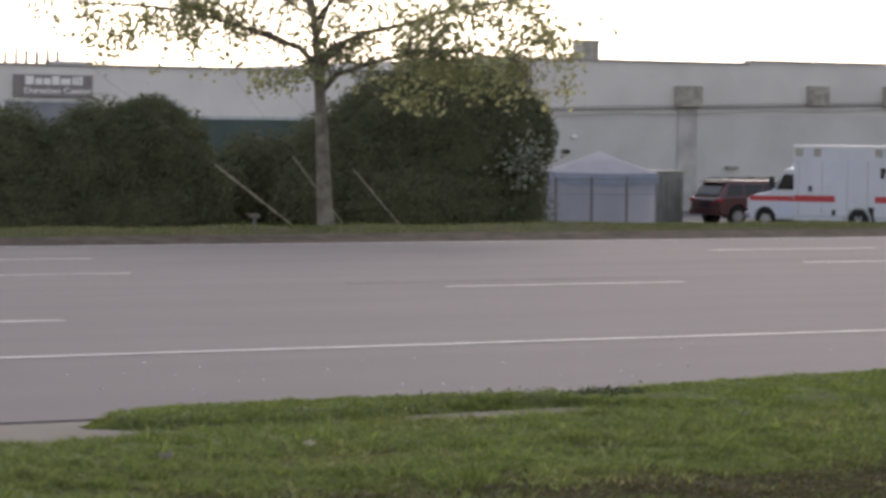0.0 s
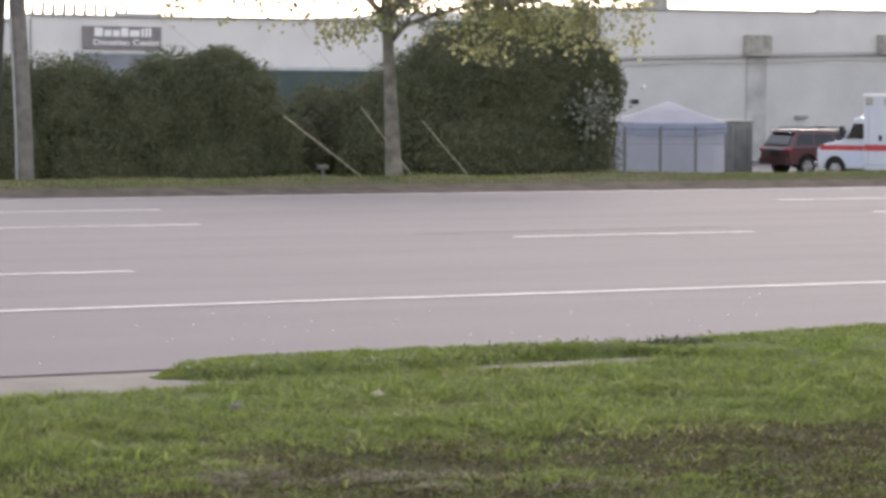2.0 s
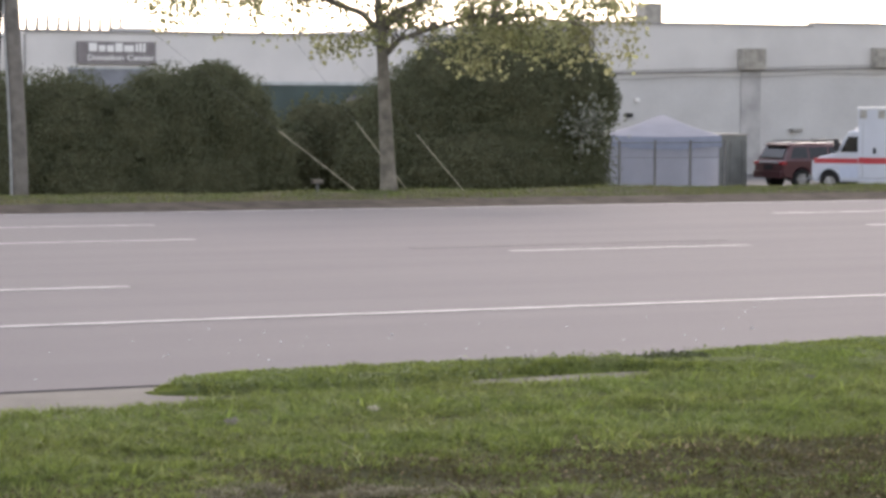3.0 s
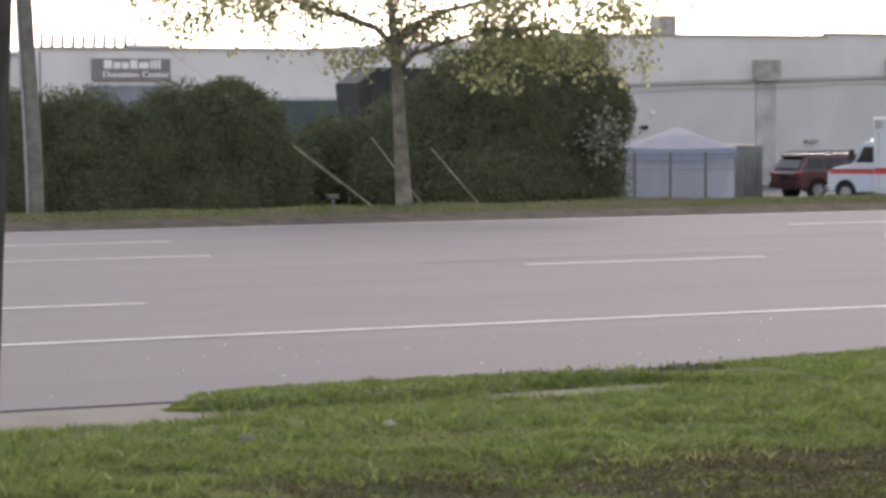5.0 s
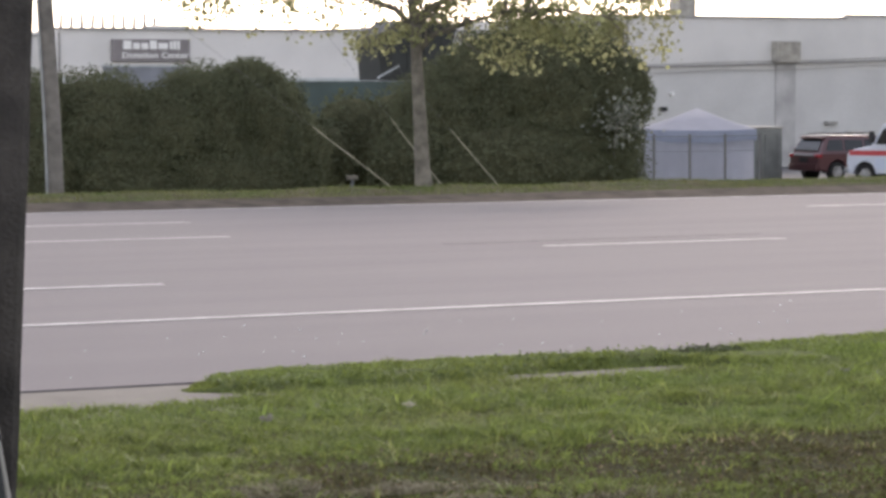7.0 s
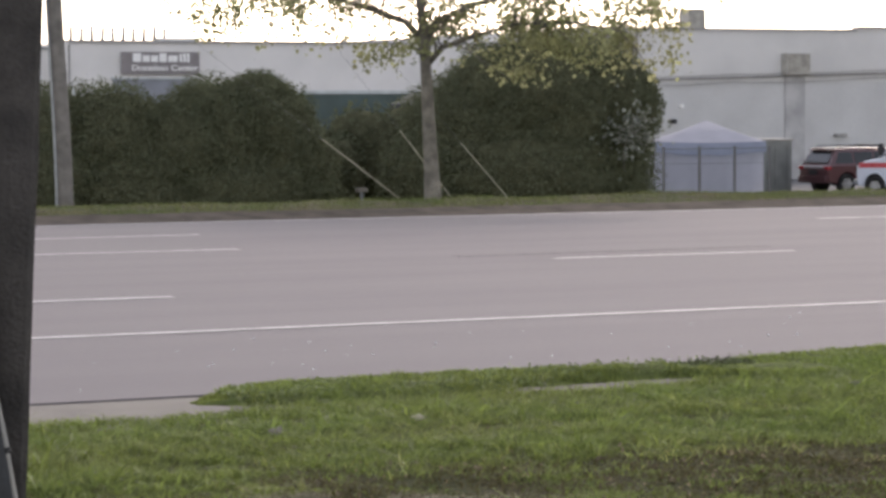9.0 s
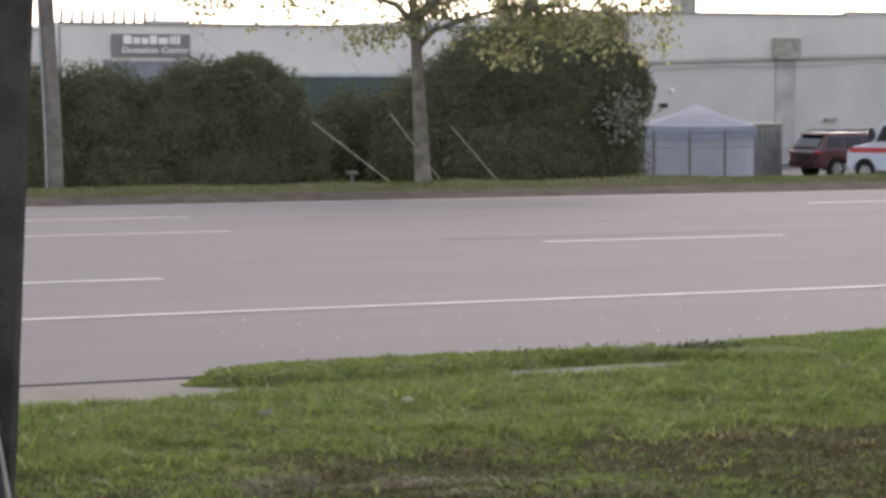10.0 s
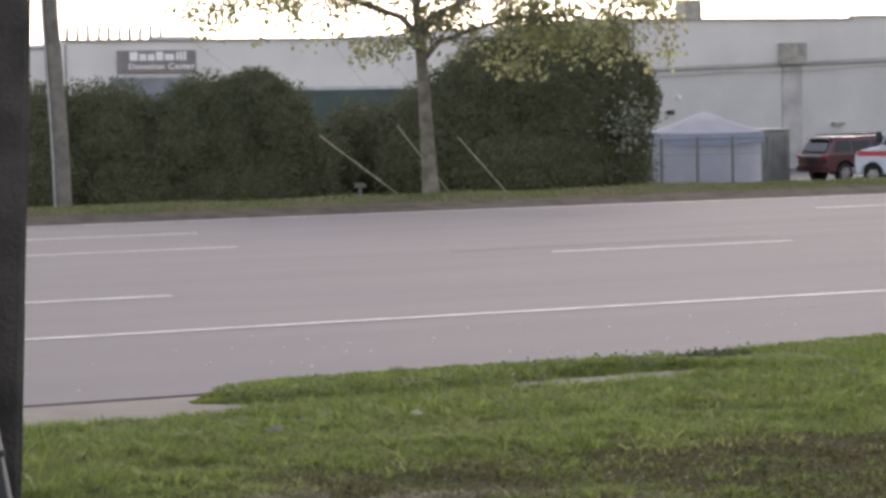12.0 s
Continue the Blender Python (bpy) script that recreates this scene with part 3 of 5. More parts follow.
build_bush("hedge_bush", [((15.2, 62.6, 0.2), (2.2, 1.6, 2.1)), ((18.2, 62.6, 0.3), (2.2, 1.6, 2.0)), ((20.9, 62.5, 0.3), (1.9, 1.6, 2.0)), ((22.8, 62.4, 0.25), (1.9, 1.7, 1.95)),
                          ((20.6, 61.8, -0.3), (2.4, 1.4, 1.4)), ((17.0, 61.8, -0.3), (2.4, 1.4, 1.4)), ((23.2, 62.3, 0.85), (1.0, 1.0, 1.0)), ((23.2, 61.7, -0.4), (1.9, 1.4, 1.2))], 1500, 0.05,
           "dense dark green overgrown hedge bush on the far verge")
build_bush("hedge_bush", [((25.6, 62.2, 0.35), (1.9, 1.7, 2.0)), ((26.6, 62.0, 0.45), (1.5, 1.6, 1.95)), ((24.6, 62.0, 0.15), (1.7, 1.5, 1.9)), ((27.25, 61.9, 0.0), (1.2, 1.4, 1.5)),
                          ((25.8, 61.6, -0.5), (2.7, 1.4, 1.2)), ((27.2, 62.0, 1.15), (0.75, 0.9, 0.8)), ((26.5, 62.0, 1.6), (1.0, 0.9, 0.85)), ((25.2, 62.0, 1.35), (0.9, 0.9, 0.75))], 1500, 0.05, "dense dark green overgrown hedge bush on the far verge")
build_bush("tall_bush", [((33.9, 61.5, 1.35), (2.3, 1.9, 2.2)), ((35.4, 61.5, 1.3), (1.6, 1.7, 2.1)), ((31.6, 61.6, 0.5), (1.6, 1.6, 1.9)), ((32.6, 61.5, 1.2), (1.6, 1.6, 1.9)),
                         ((33.4, 60.8, -0.2), (3.3, 1.6, 1.4)), ((35.2, 60.9, -0.3), (1.4, 1.3, 1.2)), ((30.6, 61.4, -0.2), (1.1, 1.3, 1.2)), ((36.35, 61.4, 1.5), (0.9, 1.1, 1.2)),
                         ((35.9, 61.3, 0.4), (0.95, 1.2, 1.3))], 1500, 0.052, "tall dense dark green bush on the far verge")


def build_pale_leaves():
    """Paler leaves clustered on the bush's side, with an added stem."""
    v = thing("pale_vine", pose(35.4, 59.7, ground_z(59.7)), "cluster of paler leaves on the side of the dark bush", "vine")
    n = 330
    p = np.stack([rng.normal(35.35, 0.36, n), 59.45 + rng.normal(0, 0.15, n), rng.normal(0.9, 0.36, n)], 1)
    lf = leaves("foliage", p, rng.uniform(0.06, 0.13, n), material("pale_leaf", (0.26, 0.27, 0.22), 0.6, vary=0.2, island=0.4, bump=0, translucent=0.3), v)
    lf.matrix_local = v.matrix_world.inverted()
    lf["kind"] = "stuff"
    st = part("stem", tube([(35.4, 59.9, ground_z(59.9)), (35.3, 59.8, 0.4), (35.6, 59.75, 1.3)], [0.03, 0.02, 0.01], 6), M_BARK, v)
    st.matrix_local = v.matrix_world.inverted()


build_pale_leaves()
build_bush("low_bush", [((29.9, 66.0, -0.2), (1.5, 1.0, 1.3)), ((31.4, 66.5, 0.1), (1.5, 1.0, 1.6)), ((33.0, 66.5, 0.2), (1.5, 1.0, 1.7))], 160, 0.1, "dim scrubby bush in the gap of the hedge", mat=M_BUSH)


RIGHT = Vector((math.cos(radians(27)), -math.sin(radians(27)), 0))
BACK = Vector((math.sin(radians(27)), math.cos(radians(27)), 0))


def build_tree():
    base = Vector((19.89, 39.5, 0.1))
    t = thing("street_tree", Matrix.Translation(base), "slender street tree with a forked grey trunk and sparse yellow-green leaves", "tree")

    def at(r, z, d=0.0):
        return RIGHT * r + BACK * d + Vector((0, 0, z))

    trunk = [at(0.0, -0.1), at(-0.02, 0.06), at(-0.035, 0.3), at(-0.06, 0.8), at(-0.09, 1.4), at(-0.125, 2.1), at(-0.15, 2.6)]
    part("trunk", tube(trunk, [0.175, 0.14, 0.122, 0.11, 0.098, 0.088, 0.098], 14), M_BARK, t, smooth=True)
    limbs = [  # each limb: its line and its first radius
        ([at(-0.17, 2.55), at(-0.2, 3.0), at(-0.28, 3.6), at(-0.25, 4.5, 0.2), at(-0.15, 5.6, 0.2), at(-0.1, 6.6)], 0.095),
        ([at(-0.16, 2.5), at(-0.45, 2.8), at(-0.95, 2.98), at(-1.7, 3.22, -0.3), at(-2.7, 3.4, -0.5), at(-4.0, 3.45, -0.6)], 0.075),
        ([at(-0.17, 2.5), at(0.15, 2.85), at(0.6, 3.05), at(1.2, 3.2, 0.3), at(2.1, 3.5, 0.5), at(3.0, 3.6, 0.6)], 0.08),
        ([at(-0.12, 2.1), at(0.15, 2.4), at(0.6, 2.55, -0.2), at(1.3, 2.75, -0.5), at(2.2, 2.75, -0.6), at(3.0, 2.6, -0.6)], 0.06),
        ([at(-0.28, 3.6), at(-0.9, 4.1, 0.4), at(-1.9, 4.4, 0.8), at(-3.3, 4.6, 1.0), at(-4.2, 4.3, 1.0)], 0.05),
        ([at(-0.25, 3.9), at(0.5, 4.5, -0.4), at(1.5, 5.0, -0.9), at(2.6, 5.2, -1.2)], 0.05),
        ([at(-0.22, 3.2), at(-0.4, 3.7, 0.9), at(-0.7, 4.2, 1.9)], 0.05),
        ([at(-0.22, 3.2), at(0.2, 3.7, -0.9), at(0.5, 4.0, -1.9)], 0.05),
    ]
    r2 = random.Random(5)
    tips = []
    for line, r in limbs:
        part("limb", tube(line, [r * 0.8 * (1 - 0.78 * k / (len(line) - 1)) for k in range(len(line))], 9), M_BARK, t, smooth=True)
        bm = bmesh.new()
        for k in range(1, len(line)):
            for _ in range(5):
                f = r2.random()
                p = line[k - 1].lerp(line[k], f)
                out = (line[k] - line[k - 1]).normalized() * 0.5 + Vector((r2.gauss(0, 0.7), r2.gauss(0, 0.7), r2.gauss(0.15, 0.5)))
                ln = r2.uniform(0.5, 1.25)
                out = out.normalized() * ln
                q1, q2 = p + out * 0.5 + Vector((0, 0, 0.05)), p + out + Vector((0, 0, -0.08 * ln))
                if q2.z < 1.9:
                    continue
                tube([p, q1, q2], [0.018, 0.012, 0.005], 5, bm, caps=False)
                tips += [(q1, 0.26), (q2, 0.34)]
                for _ in range(2):
                    e = q1.lerp(q2, r2.random()) + Vector((r2.gauss(0, 0.3), r2.gauss(0, 0.3), r2.gauss(0, 0.22)))
                    tube([q1, e], [0.008, 0.004], 4, bm, caps=False)
                    tips.append((e, 0.28))
        part("twig_growth", bm, M_BARK, t)["kind"] = "stuff"
    # a low bough that hangs to the right, and a thin one to the left
    for c, n, s in ((at(-4.1, 3.5, -0.3), 12, 0.45), (at(-3.2, 3.05, -0.3), 14, 0.4), (at(-2.4, 3.2, 0.2), 14, 0.4), (at(-3.3, 2.8, -0.3), 9, 0.3),
                    (at(-1.9, 2.8, -0.4), 9, 0.35), (at(-0.9, 3.0, 0.3), 8, 0.35), (at(-1.3, 3.45, -0.3), 12, 0.4), (at(1.15, 2.05, -0.7), 8, 0.22),
                    (at(1.6, 2.5, -0.5), 7, 0.3), (at(2.5, 2.15, -0.6), 3, 0.2), (at(3.3, 2.55, -0.4), 7, 0.3), (at(2.0, 2.8, 0.2), 16, 0.4),
                    (at(2.9, 3.15, 0.2), 18, 0.45), (at(1.2, 3.3, 0.2), 12, 0.4), (at(1.3, 2.15, -0.5), 9, 0.33), (at(2.6, 2.45, -0.5), 5, 0.4), (at(2.9, 2.9, -0.3), 12, 0.6), (at(1.9, 2.9, -0.3), 8, 0.5),
                    (at(3.2, 3.2, 0), 10, 0.45), (at(1.28, 2.02, -0.8), 7, 0.14), (at(1.1, 2.2, -0.8), 6, 0.14), (at(1.46, 1.92, -0.8), 5, 0.12), (at(2.0, 2.33, -0.6), 8, 0.17), (at(2.26, 2.1, -0.7), 6, 0.13),
                    (at(2.7, 2.1, -0.6), 7, 0.16), (at(3.6, 2.1, -0.4), 6, 0.15), (at(3.3, 2.84, -0.2), 9, 0.2), (at(2.9, 2.6, -0.3), 8, 0.2), (at(1.8, 2.6, -0.3), 8, 0.2), (at(2.4, 2.78, -0.2), 9, 0.22),
                    (at(3.75, 2.75, 0), 8, 0.2), (at(-0.66, 2.32, -0.4), 6, 0.18), (at(-1.0, 2.28, -0.4), 6, 0.2), (at(-0.35, 2.38, -0.4), 4, 0.12), (at(-2.6, 3.2, -0.4), 14, 0.5), (at(-3.4, 3.3, -0.3), 14, 0.5), (at(-1.1, 2.35, -0.3), 9, 0.45), (at(-1.6, 2.3, -0.3), 5, 0.3)):
        for _ in range(n):
            tips.append((c + Vector((r2.gauss(0, s), r2.gauss(0, s), r2.gauss(0, s * 0.55))), 0.2))
    pts, sizes = [], []
    for c, s in tips:
        n = r2.randint(13, 24)
        pts.append(np.array(c) + rng.normal(size=(n, 3)) * s * 0.5)
        sizes.append(rng.uniform(0.045, 0.09, n))
    pts, sizes = np.concatenate(pts), np.concatenate(sizes)
    side = pts[:, 0] * RIGHT.x + pts[:, 1] * RIGHT.y
    thin = np.where(side < -1.25, np.clip((pts[:, 2] - 2.2) / 0.55, 0.08, 1), np.where(side > 1.0, np.clip((pts[:, 2] - 1.75) / 0.7, 0.4, 1), np.where(pts[:, 2] > 2.48, 0.42, np.where(side < -0.1, 0.75, 0.25))))
    keep = (pts[:, 2] > 1.75) & (rng.random(len(pts)) < thin)
    leaves("crown", pts[keep], sizes[keep], M_LEAF, t, 0.7)["kind"] = "stuff"


build_tree()


# ---------------- near post and the bundle that leans on it ----------------
def build_post():
    p = thing("porch_post", pose(1.851, 6.056, -0.02, 0, 2.6, -18.6), "dark stained square wooden post, rough edged", "post")
    bm = bmesh.new()
    n = 40
    rings = []
    for k in range(n + 1):
        z = 3.4 * k / n
        j = [0.004 * noise.noise((z * 5, i * 9, 1)) for i in range(8)]
        c = 0.013
        w = 0.125
        o = [(-w, -w + c), (-w + c, -w), (w - c, -w), (w, -w + c), (w, w - c), (w - c, w), (-w + c, w), (-w, w - c)]
        rings.append([bm.verts.new((x + j[i] * (1 if x > 0 else -1), y, z)) for i, (x, y) in enumerate(o)])
    for a, b in zip(rings, rings[1:]):
        for i in range(8):
            bm.faces.new((a[i], a[(i + 1) % 8], b[(i + 1) % 8], b[i]))
    bm.faces.new(rings[-1])
    part("shaft", bm, M_POST, p)
    part("base_block", box(-0.15, 0.15, -0.15, 0.15, 0, 0.12, 0.01), M_POST, p)


build_post()


def build_meter_box():
    m = thing("meter_box", pose(28.3, 60.0, ground_z(60.0)), "small pale utility box on a short post", "utility box")
    part("stake", box(-0.03, 0.03, -0.03, 0.03, -0.05, 0.45), M_STEEL, m)
    part("cabinet", box(-0.13, 0.13, -0.07, 0.07, 0.44, 0.54, 0.015), M_CONC, m)


build_meter_box()


def build_bundle():
    g = thing("folded_chair_bag", pose(1.854, 5.865, 0, 0, 0, -18.6), "dark navy fabric bag with grey piping leaning on the post", "bag")
    edge = [(-0.045, 0, 1.5), (0.005, 0, 1.22), (0.035, 0, 1.0), (0.06, 0, 0.86), (0.085, 0, 0.7), (0.13, 0, 0.35), (0.15, 0, 0.0)]
    bm = bmesh.new()
    rings = []
    for x, y, z in edge:
        w = 0.05 + 0.09 * (1.5 - z)
        rings.append([bm.verts.new((x - w + w * math.cos(a), 0.05 * math.sin(a), z)) for a in (k * math.tau / 14 for k in range(14))])
    for a, b in zip(rings, rings[1:]):
        for k in range(14):
            bm.faces.new((a[k], b[k], b[(k + 1) % 14], a[(k + 1) % 14]))
    bm.faces.new(rings[0][::-1])
    bm.faces.new(rings[-1])
    bmesh.ops.recalc_face_normals(bm, faces=bm.faces[:])
    part("cover", bm, M_NAVY, g, smooth=True)
    for i, (a, b) in enumerate(zip(edge[:5], edge[1:6])):
        a, b = Vector(a) + Vector((-0.004, -0.008, 0)), Vector(b) + Vector((-0.004, -0.008, 0))
        part("piping", tube([a.lerp(b, 0.04), a.lerp(b, 0.94)], [0.006, 0.008], 7), M_PIPING, g, "worn grey piping")
        part("joint", tube([a.lerp(b, 0.94), a.lerp(b, 1.03)], 0.01, 7), M_BLACK, g)


build_bundle()


# ---------------- vehicles ----------------
def arch(cx, r, z0, n=9):
    """The points of a wheel arch, from its front foot over the top."""
    return [(cx - r * math.cos(math.pi * k / n), z0 + r * math.sin(math.pi * k / n)) for k in range(n + 1)]


def wheel(parent, x, y, r, wide, rim, m_rim=None):
    """One wheel, its outer face away from the car's middle."""
    s = -1 if y < 0 else 1
    w = part("wheel", tube([(x, y - s * wide, r), (x, y, r)], r * 0.97, 24), M_TYRE, parent)
    bm = bmesh.new()
    prof = [(0.0, r * 0.99), (0.02, r), (0.045, r * 0.93), (0.03, rim * 1.02), (-0.01, rim)]
    rings = [[bm.verts.new((x + q * math.cos(a), y + s * (o - 0.02), r + q * math.sin(a))) for a in (k * math.tau / 28 for k in range(28))] for o, q in prof]
    for a, b in zip(rings, rings[1:]):
        for k in range(28):
            bm.faces.new((a[k], a[(k + 1) % 28], b[(k + 1) % 28], b[k]))
    part("tyre", bm, M_TYRE, w, smooth=True)
    hub = part("rim", tube([(x, y - s * 0.05, r), (x, y + s * 0.012, r)], [rim, rim * 0.9], 24), M_DARKBOX, w)
    for k in range(6):
        a = k * math.tau / 6
        c, q = Vector((x, y + s * 0.018, r)), Vector((math.cos(a), 0, math.sin(a)))
        part("spoke", tube([c + q * rim * 0.12, c + q * rim * 0.97], [rim * 0.13, rim * 0.17], 6), m_rim or M_RIM, w)
    part("hub_cap", tube([(x, y, r), (x, y + s * 0.04, r)], [rim * 0.28, rim * 0.2], 12), m_rim or M_RIM, w)
    return w


def loft(rings, bm=None):
    bm = bm or bmesh.new()
    rings = [[bm.verts.new(p) for p in r] for r in rings]
    n = len(rings[0])
    for a, b in zip(rings, rings[1:]):
        for k in range(n):
            bm.faces.new((a[k], a[(k + 1) % n], b[(k + 1) % n], b[k]))
    bm.faces.new(rings[0][::-1])
    bm.faces.new(rings[-1])
    bmesh.ops.recalc_face_normals(bm, faces=bm.faces[:])
    return bm


def both(make):
    for s in (-1, 1):
        make(s)


def build_pickup():
    """Crew-cab pickup; nose towards -x, middle at 0, ground at 0."""
    t = thing("pickup_truck", pose(60, 50, -0.77), "blue-grey crew-cab pickup truck with chrome bumper and lowered tailgate", "pickup truck")
    hw = 0.99
    fx, rx, r = -1.9, 1.92, 0.4
    body = [(-2.86, 0.5), *arch(fx, 0.52, 0.42), (-1.25, 0.42), (0.98, 0.42), (0.98, 1.28), (0.9, 1.31), (-1.2, 1.3), (-1.5, 1.29),
            (-2.0, 1.26), (-2.45, 1.21), (-2.78, 1.13), (-2.88, 1.02), (-2.92, 0.7)]
    part("body", prism(body, -hw, hw, 0.06), M_TRUCK, t)
    bed = [(1.01, 0.46), *arch(rx, 0.53, 0.44), (2.5, 0.5), (2.85, 0.58), (2.89, 1.33), (1.01, 1.33)]
    both(lambda s: part("bed_side", prism(bed, *((-hw, -hw + 0.1) if s < 0 else (hw - 0.1, hw)), 0.03), M_TRUCK, t))
    both(lambda s: part("bed_rail", box(1.01, 2.89, *sorted((s * 0.87, s * 1.0)), 1.325, 1.35, 0.01), M_BLACK, t))
    part("bed_floor", box(1.02, 2.88, -0.88, 0.88, 0.78, 0.84), M_BLACK, t)
    part("bed_front", box(1.01, 1.07, -0.9, 0.9, 0.8, 1.3), M_TRUCK, t)
    part("tailgate", box(2.9, 3.47, -0.8, 0.8, 0.72, 0.79, 0.02), M_BLACK, t, "lowered dark tailgate")
    part("hood_bulge", loft([[(-2.7, -0.66, 1.12), (-2.7, 0.66, 1.12), (-2.7, 0.6, 1.18), (-2.7, -0.6, 1.18)],
                             [(-2.1, -0.74, 1.22), (-2.1, 0.74, 1.22), (-2.1, 0.66, 1.29), (-2.1, -0.66, 1.29)],
                             [(-1.35, -0.8, 1.27), (-1.35, 0.8, 1.27), (-1.35, 0.7, 1.35), (-1.35, -0.7, 1.35)]]), M_TRUCK, t)

    def ring(x0, x1, y, z):
        c = 0.1
        return [(x0 + c, -y, z), (x1 - c, -y, z), (x1, -y + c, z), (x1, y - c, z), (x1 - c, y, z), (x0 + c, y, z), (x0, y - 0.2, z), (x0, -y + 0.2, z)]

    shell = [(-1.45, 0.98, 0.94, 1.29), (-1.1, 0.95, 0.88, 1.47), (-0.78, 0.91, 0.81, 1.64), (-0.52, 0.86, 0.755, 1.76), (-0.3, 0.8, 0.71, 1.83), (0.0, 0.7, 0.6, 1.86)]
    part("cab", loft([ring(*q) for q in shell]), M_TRUCK, t)
    part("roof", box(-0.12, 0.74, -0.64, 0.64, 1.845, 1.87, 0.012), M_TRUCK, t)
    bm = bmesh.new()
    for (x0, _, y0, z0), (x1, _, y1, z1) in zip(shell[:3], shell[1:4]):   # the bowed windshield, in strips
        slab([(x0 - 0.01, y0 - 0.1, z0), (x0 - 0.01, -y0 + 0.1, z0), (x1 - 0.01, -y1 + 0.1, z1), (x1 - 0.01, y1 - 0.1, z1)], 0.02, bm)
    part("windshield", bm, M_GLASS, t)
    part("wiper", tube([(-1.42, 0.5, 1.33), (-1.3, -0.2, 1.4)], 0.012, 5), M_BLACK, t)
    part("rear_window", slab([(0.965, -0.7, 1.36), (0.965, 0.7, 1.36), (0.875, 0.6, 1.74), (0.875, -0.6, 1.74)], 0.02), M_GLASS, t)

    def side(s):
        def y(z):
            return s * (0.945 - (z - 1.29) / 0.47 * 0.185 + 0.012)
        for x0, x1, u0, u1 in ((-1.1, -0.26, -0.42, -0.26), (-0.16, 0.8, -0.16, 0.72)):
            pts = [(x0, y(1.35), 1.35), (x1, y(1.35), 1.35), (u1, y(1.74), 1.74), (u0, y(1.74), 1.74)]
            part("side_window", slab(pts if s < 0 else pts[::-1], 0.02), M_GLASS, t)
        part("window_trim", box(-1.15, 0.9, *sorted((s * 0.955, s * 0.975)), 1.315, 1.335), M_STEEL, t)
        m = part("mirror", box(-1.08, -0.9, *sorted((s * 1.0, s * 1.2)), 1.32, 1.52, 0.04), M_BLACK, t)
        part("mirror_arm", box(-1.03, -0.96, *sorted((s * 0.93, s * 1.02)), 1.35, 1.39), M_BLACK, m)
        for x in (-0.42, 0.6):
            part("door_handle", box(x, x + 0.2, *sorted((s * hw, s * (hw + 0.03))), 1.12, 1.16, 0.008), M_TRUCK, t)
        part("body_crease", tube([(-2.5, s * (hw - 0.004), 1.06), (-1.2, s * (hw - 0.002), 1.1), (0.96, s * (hw - 0.002), 1.1)], 0.014, 6), M_TRUCK, t)
        for x in (-1.23, -0.2, 0.86):
            part("door_seam", box(x, x + 0.014, *sorted((s * (hw - 0.01), s * (hw + 0.002))), 0.5, 1.28), M_BLACK, t)
        part("running_board", box(-1.35, 1.15, *sorted((s * 0.9, s * 1.03)), 0.36, 0.42, 0.02), M_BLACK, t)
        h = part("headlight", box(-2.9, -2.62, *sorted((s * 0.66, s * 1.0)), 0.8, 1.09, 0.03), M_LAMP, t, "clear headlight")
        part("lamp_bar", box(-2.91, -2.64, *sorted((s * 0.67, s * 1.004)), 0.93, 0.965), M_BLACK, h)
        part("fog_lamp", box(-2.985, -2.9, *sorted((s * 0.68, s * 0.86)), 0.5, 0.58, 0.015), M_BLACK, t)
        part("tail_light", box(2.79, 2.91, *sorted((s * 0.88, s * 1.0)), 0.85, 1.26, 0.02), M_TAIL, t, "red tail light")
        for cx, rr in ((fx, 0.54), (rx, 0.55)):
            pts = [(x, s * (hw + 0.005), z) for x, z in arch(cx, rr - 0.02, 0.42)]
            part("arch_trim", tube(pts, 0.03, 6), M_BLACK, t)
            part("wheel_well", box(cx - 0.5, cx + 0.5, *sorted((s * 0.55, s * 0.8)), 0.35, 0.93), M_BLACK, t)
            wheel(t, cx, s * 0.96, r, 0.26, 0.25)

    both(side)
    part("grille", box(-2.965, -2.86, -0.64, 0.64, 0.7, 1.1, 0.02), M_BLACK, t, "black grille")
    for z in (0.77, 0.86, 0.95, 1.03):
        part("grille_bar", box(-2.985, -2.95, -0.62, 0.62, z - 0.014, z + 0.014), M_CHROME, t)
    for y0, y1, z0, z1 in ((-0.65, 0.65, 1.08, 1.115), (-0.65, 0.65, 0.68, 0.71), (-0.65, -0.62, 0.7, 1.1), (0.62, 0.65, 0.7, 1.1)):
        part("grille_surround", box(-2.995, -2.95, y0, y1, z0, z1, 0.006), M_CHROME, t, "chrome grille surround")
    part("front_bumper", loft([[(-3.0, -0.75, 0.42), (-3.0, 0.75, 0.42), (-3.02, 0.75, 0.66), (-3.02, -0.75, 0.66)],
                               [(-2.78, -1.01, 0.44), (-2.78, 1.01, 0.44), (-2.78, 1.01, 0.68), (-2.78, -1.01, 0.68)]]), M_CHROME, t, "chrome front bumper")
    part("air_dam", box(-2.9, -2.7, -0.85, 0.85, 0.28, 0.43, 0.02), M_BLACK, t)
    part("rear_bumper", box(2.86, 3.02, -0.96, 0.96, 0.5, 0.66, 0.03), M_CHROME, t, "chrome rear bumper")
    part("axle_beam", box(-2.5, 2.7, -0.4, 0.4, 0.32, 0.5), M_BLACK, t)
    part("antenna_fin", loft([[(0.5, -0.03, 1.87), (0.5, 0.03, 1.87), (0.67, 0.03, 1.87), (0.67, -0.03, 1.87)],
                              [(0.62, -0.01, 1.92), (0.62, 0.01, 1.92), (0.66, 0.01, 1.92), (0.66, -0.01, 1.92)]]), M_BLACK, t)
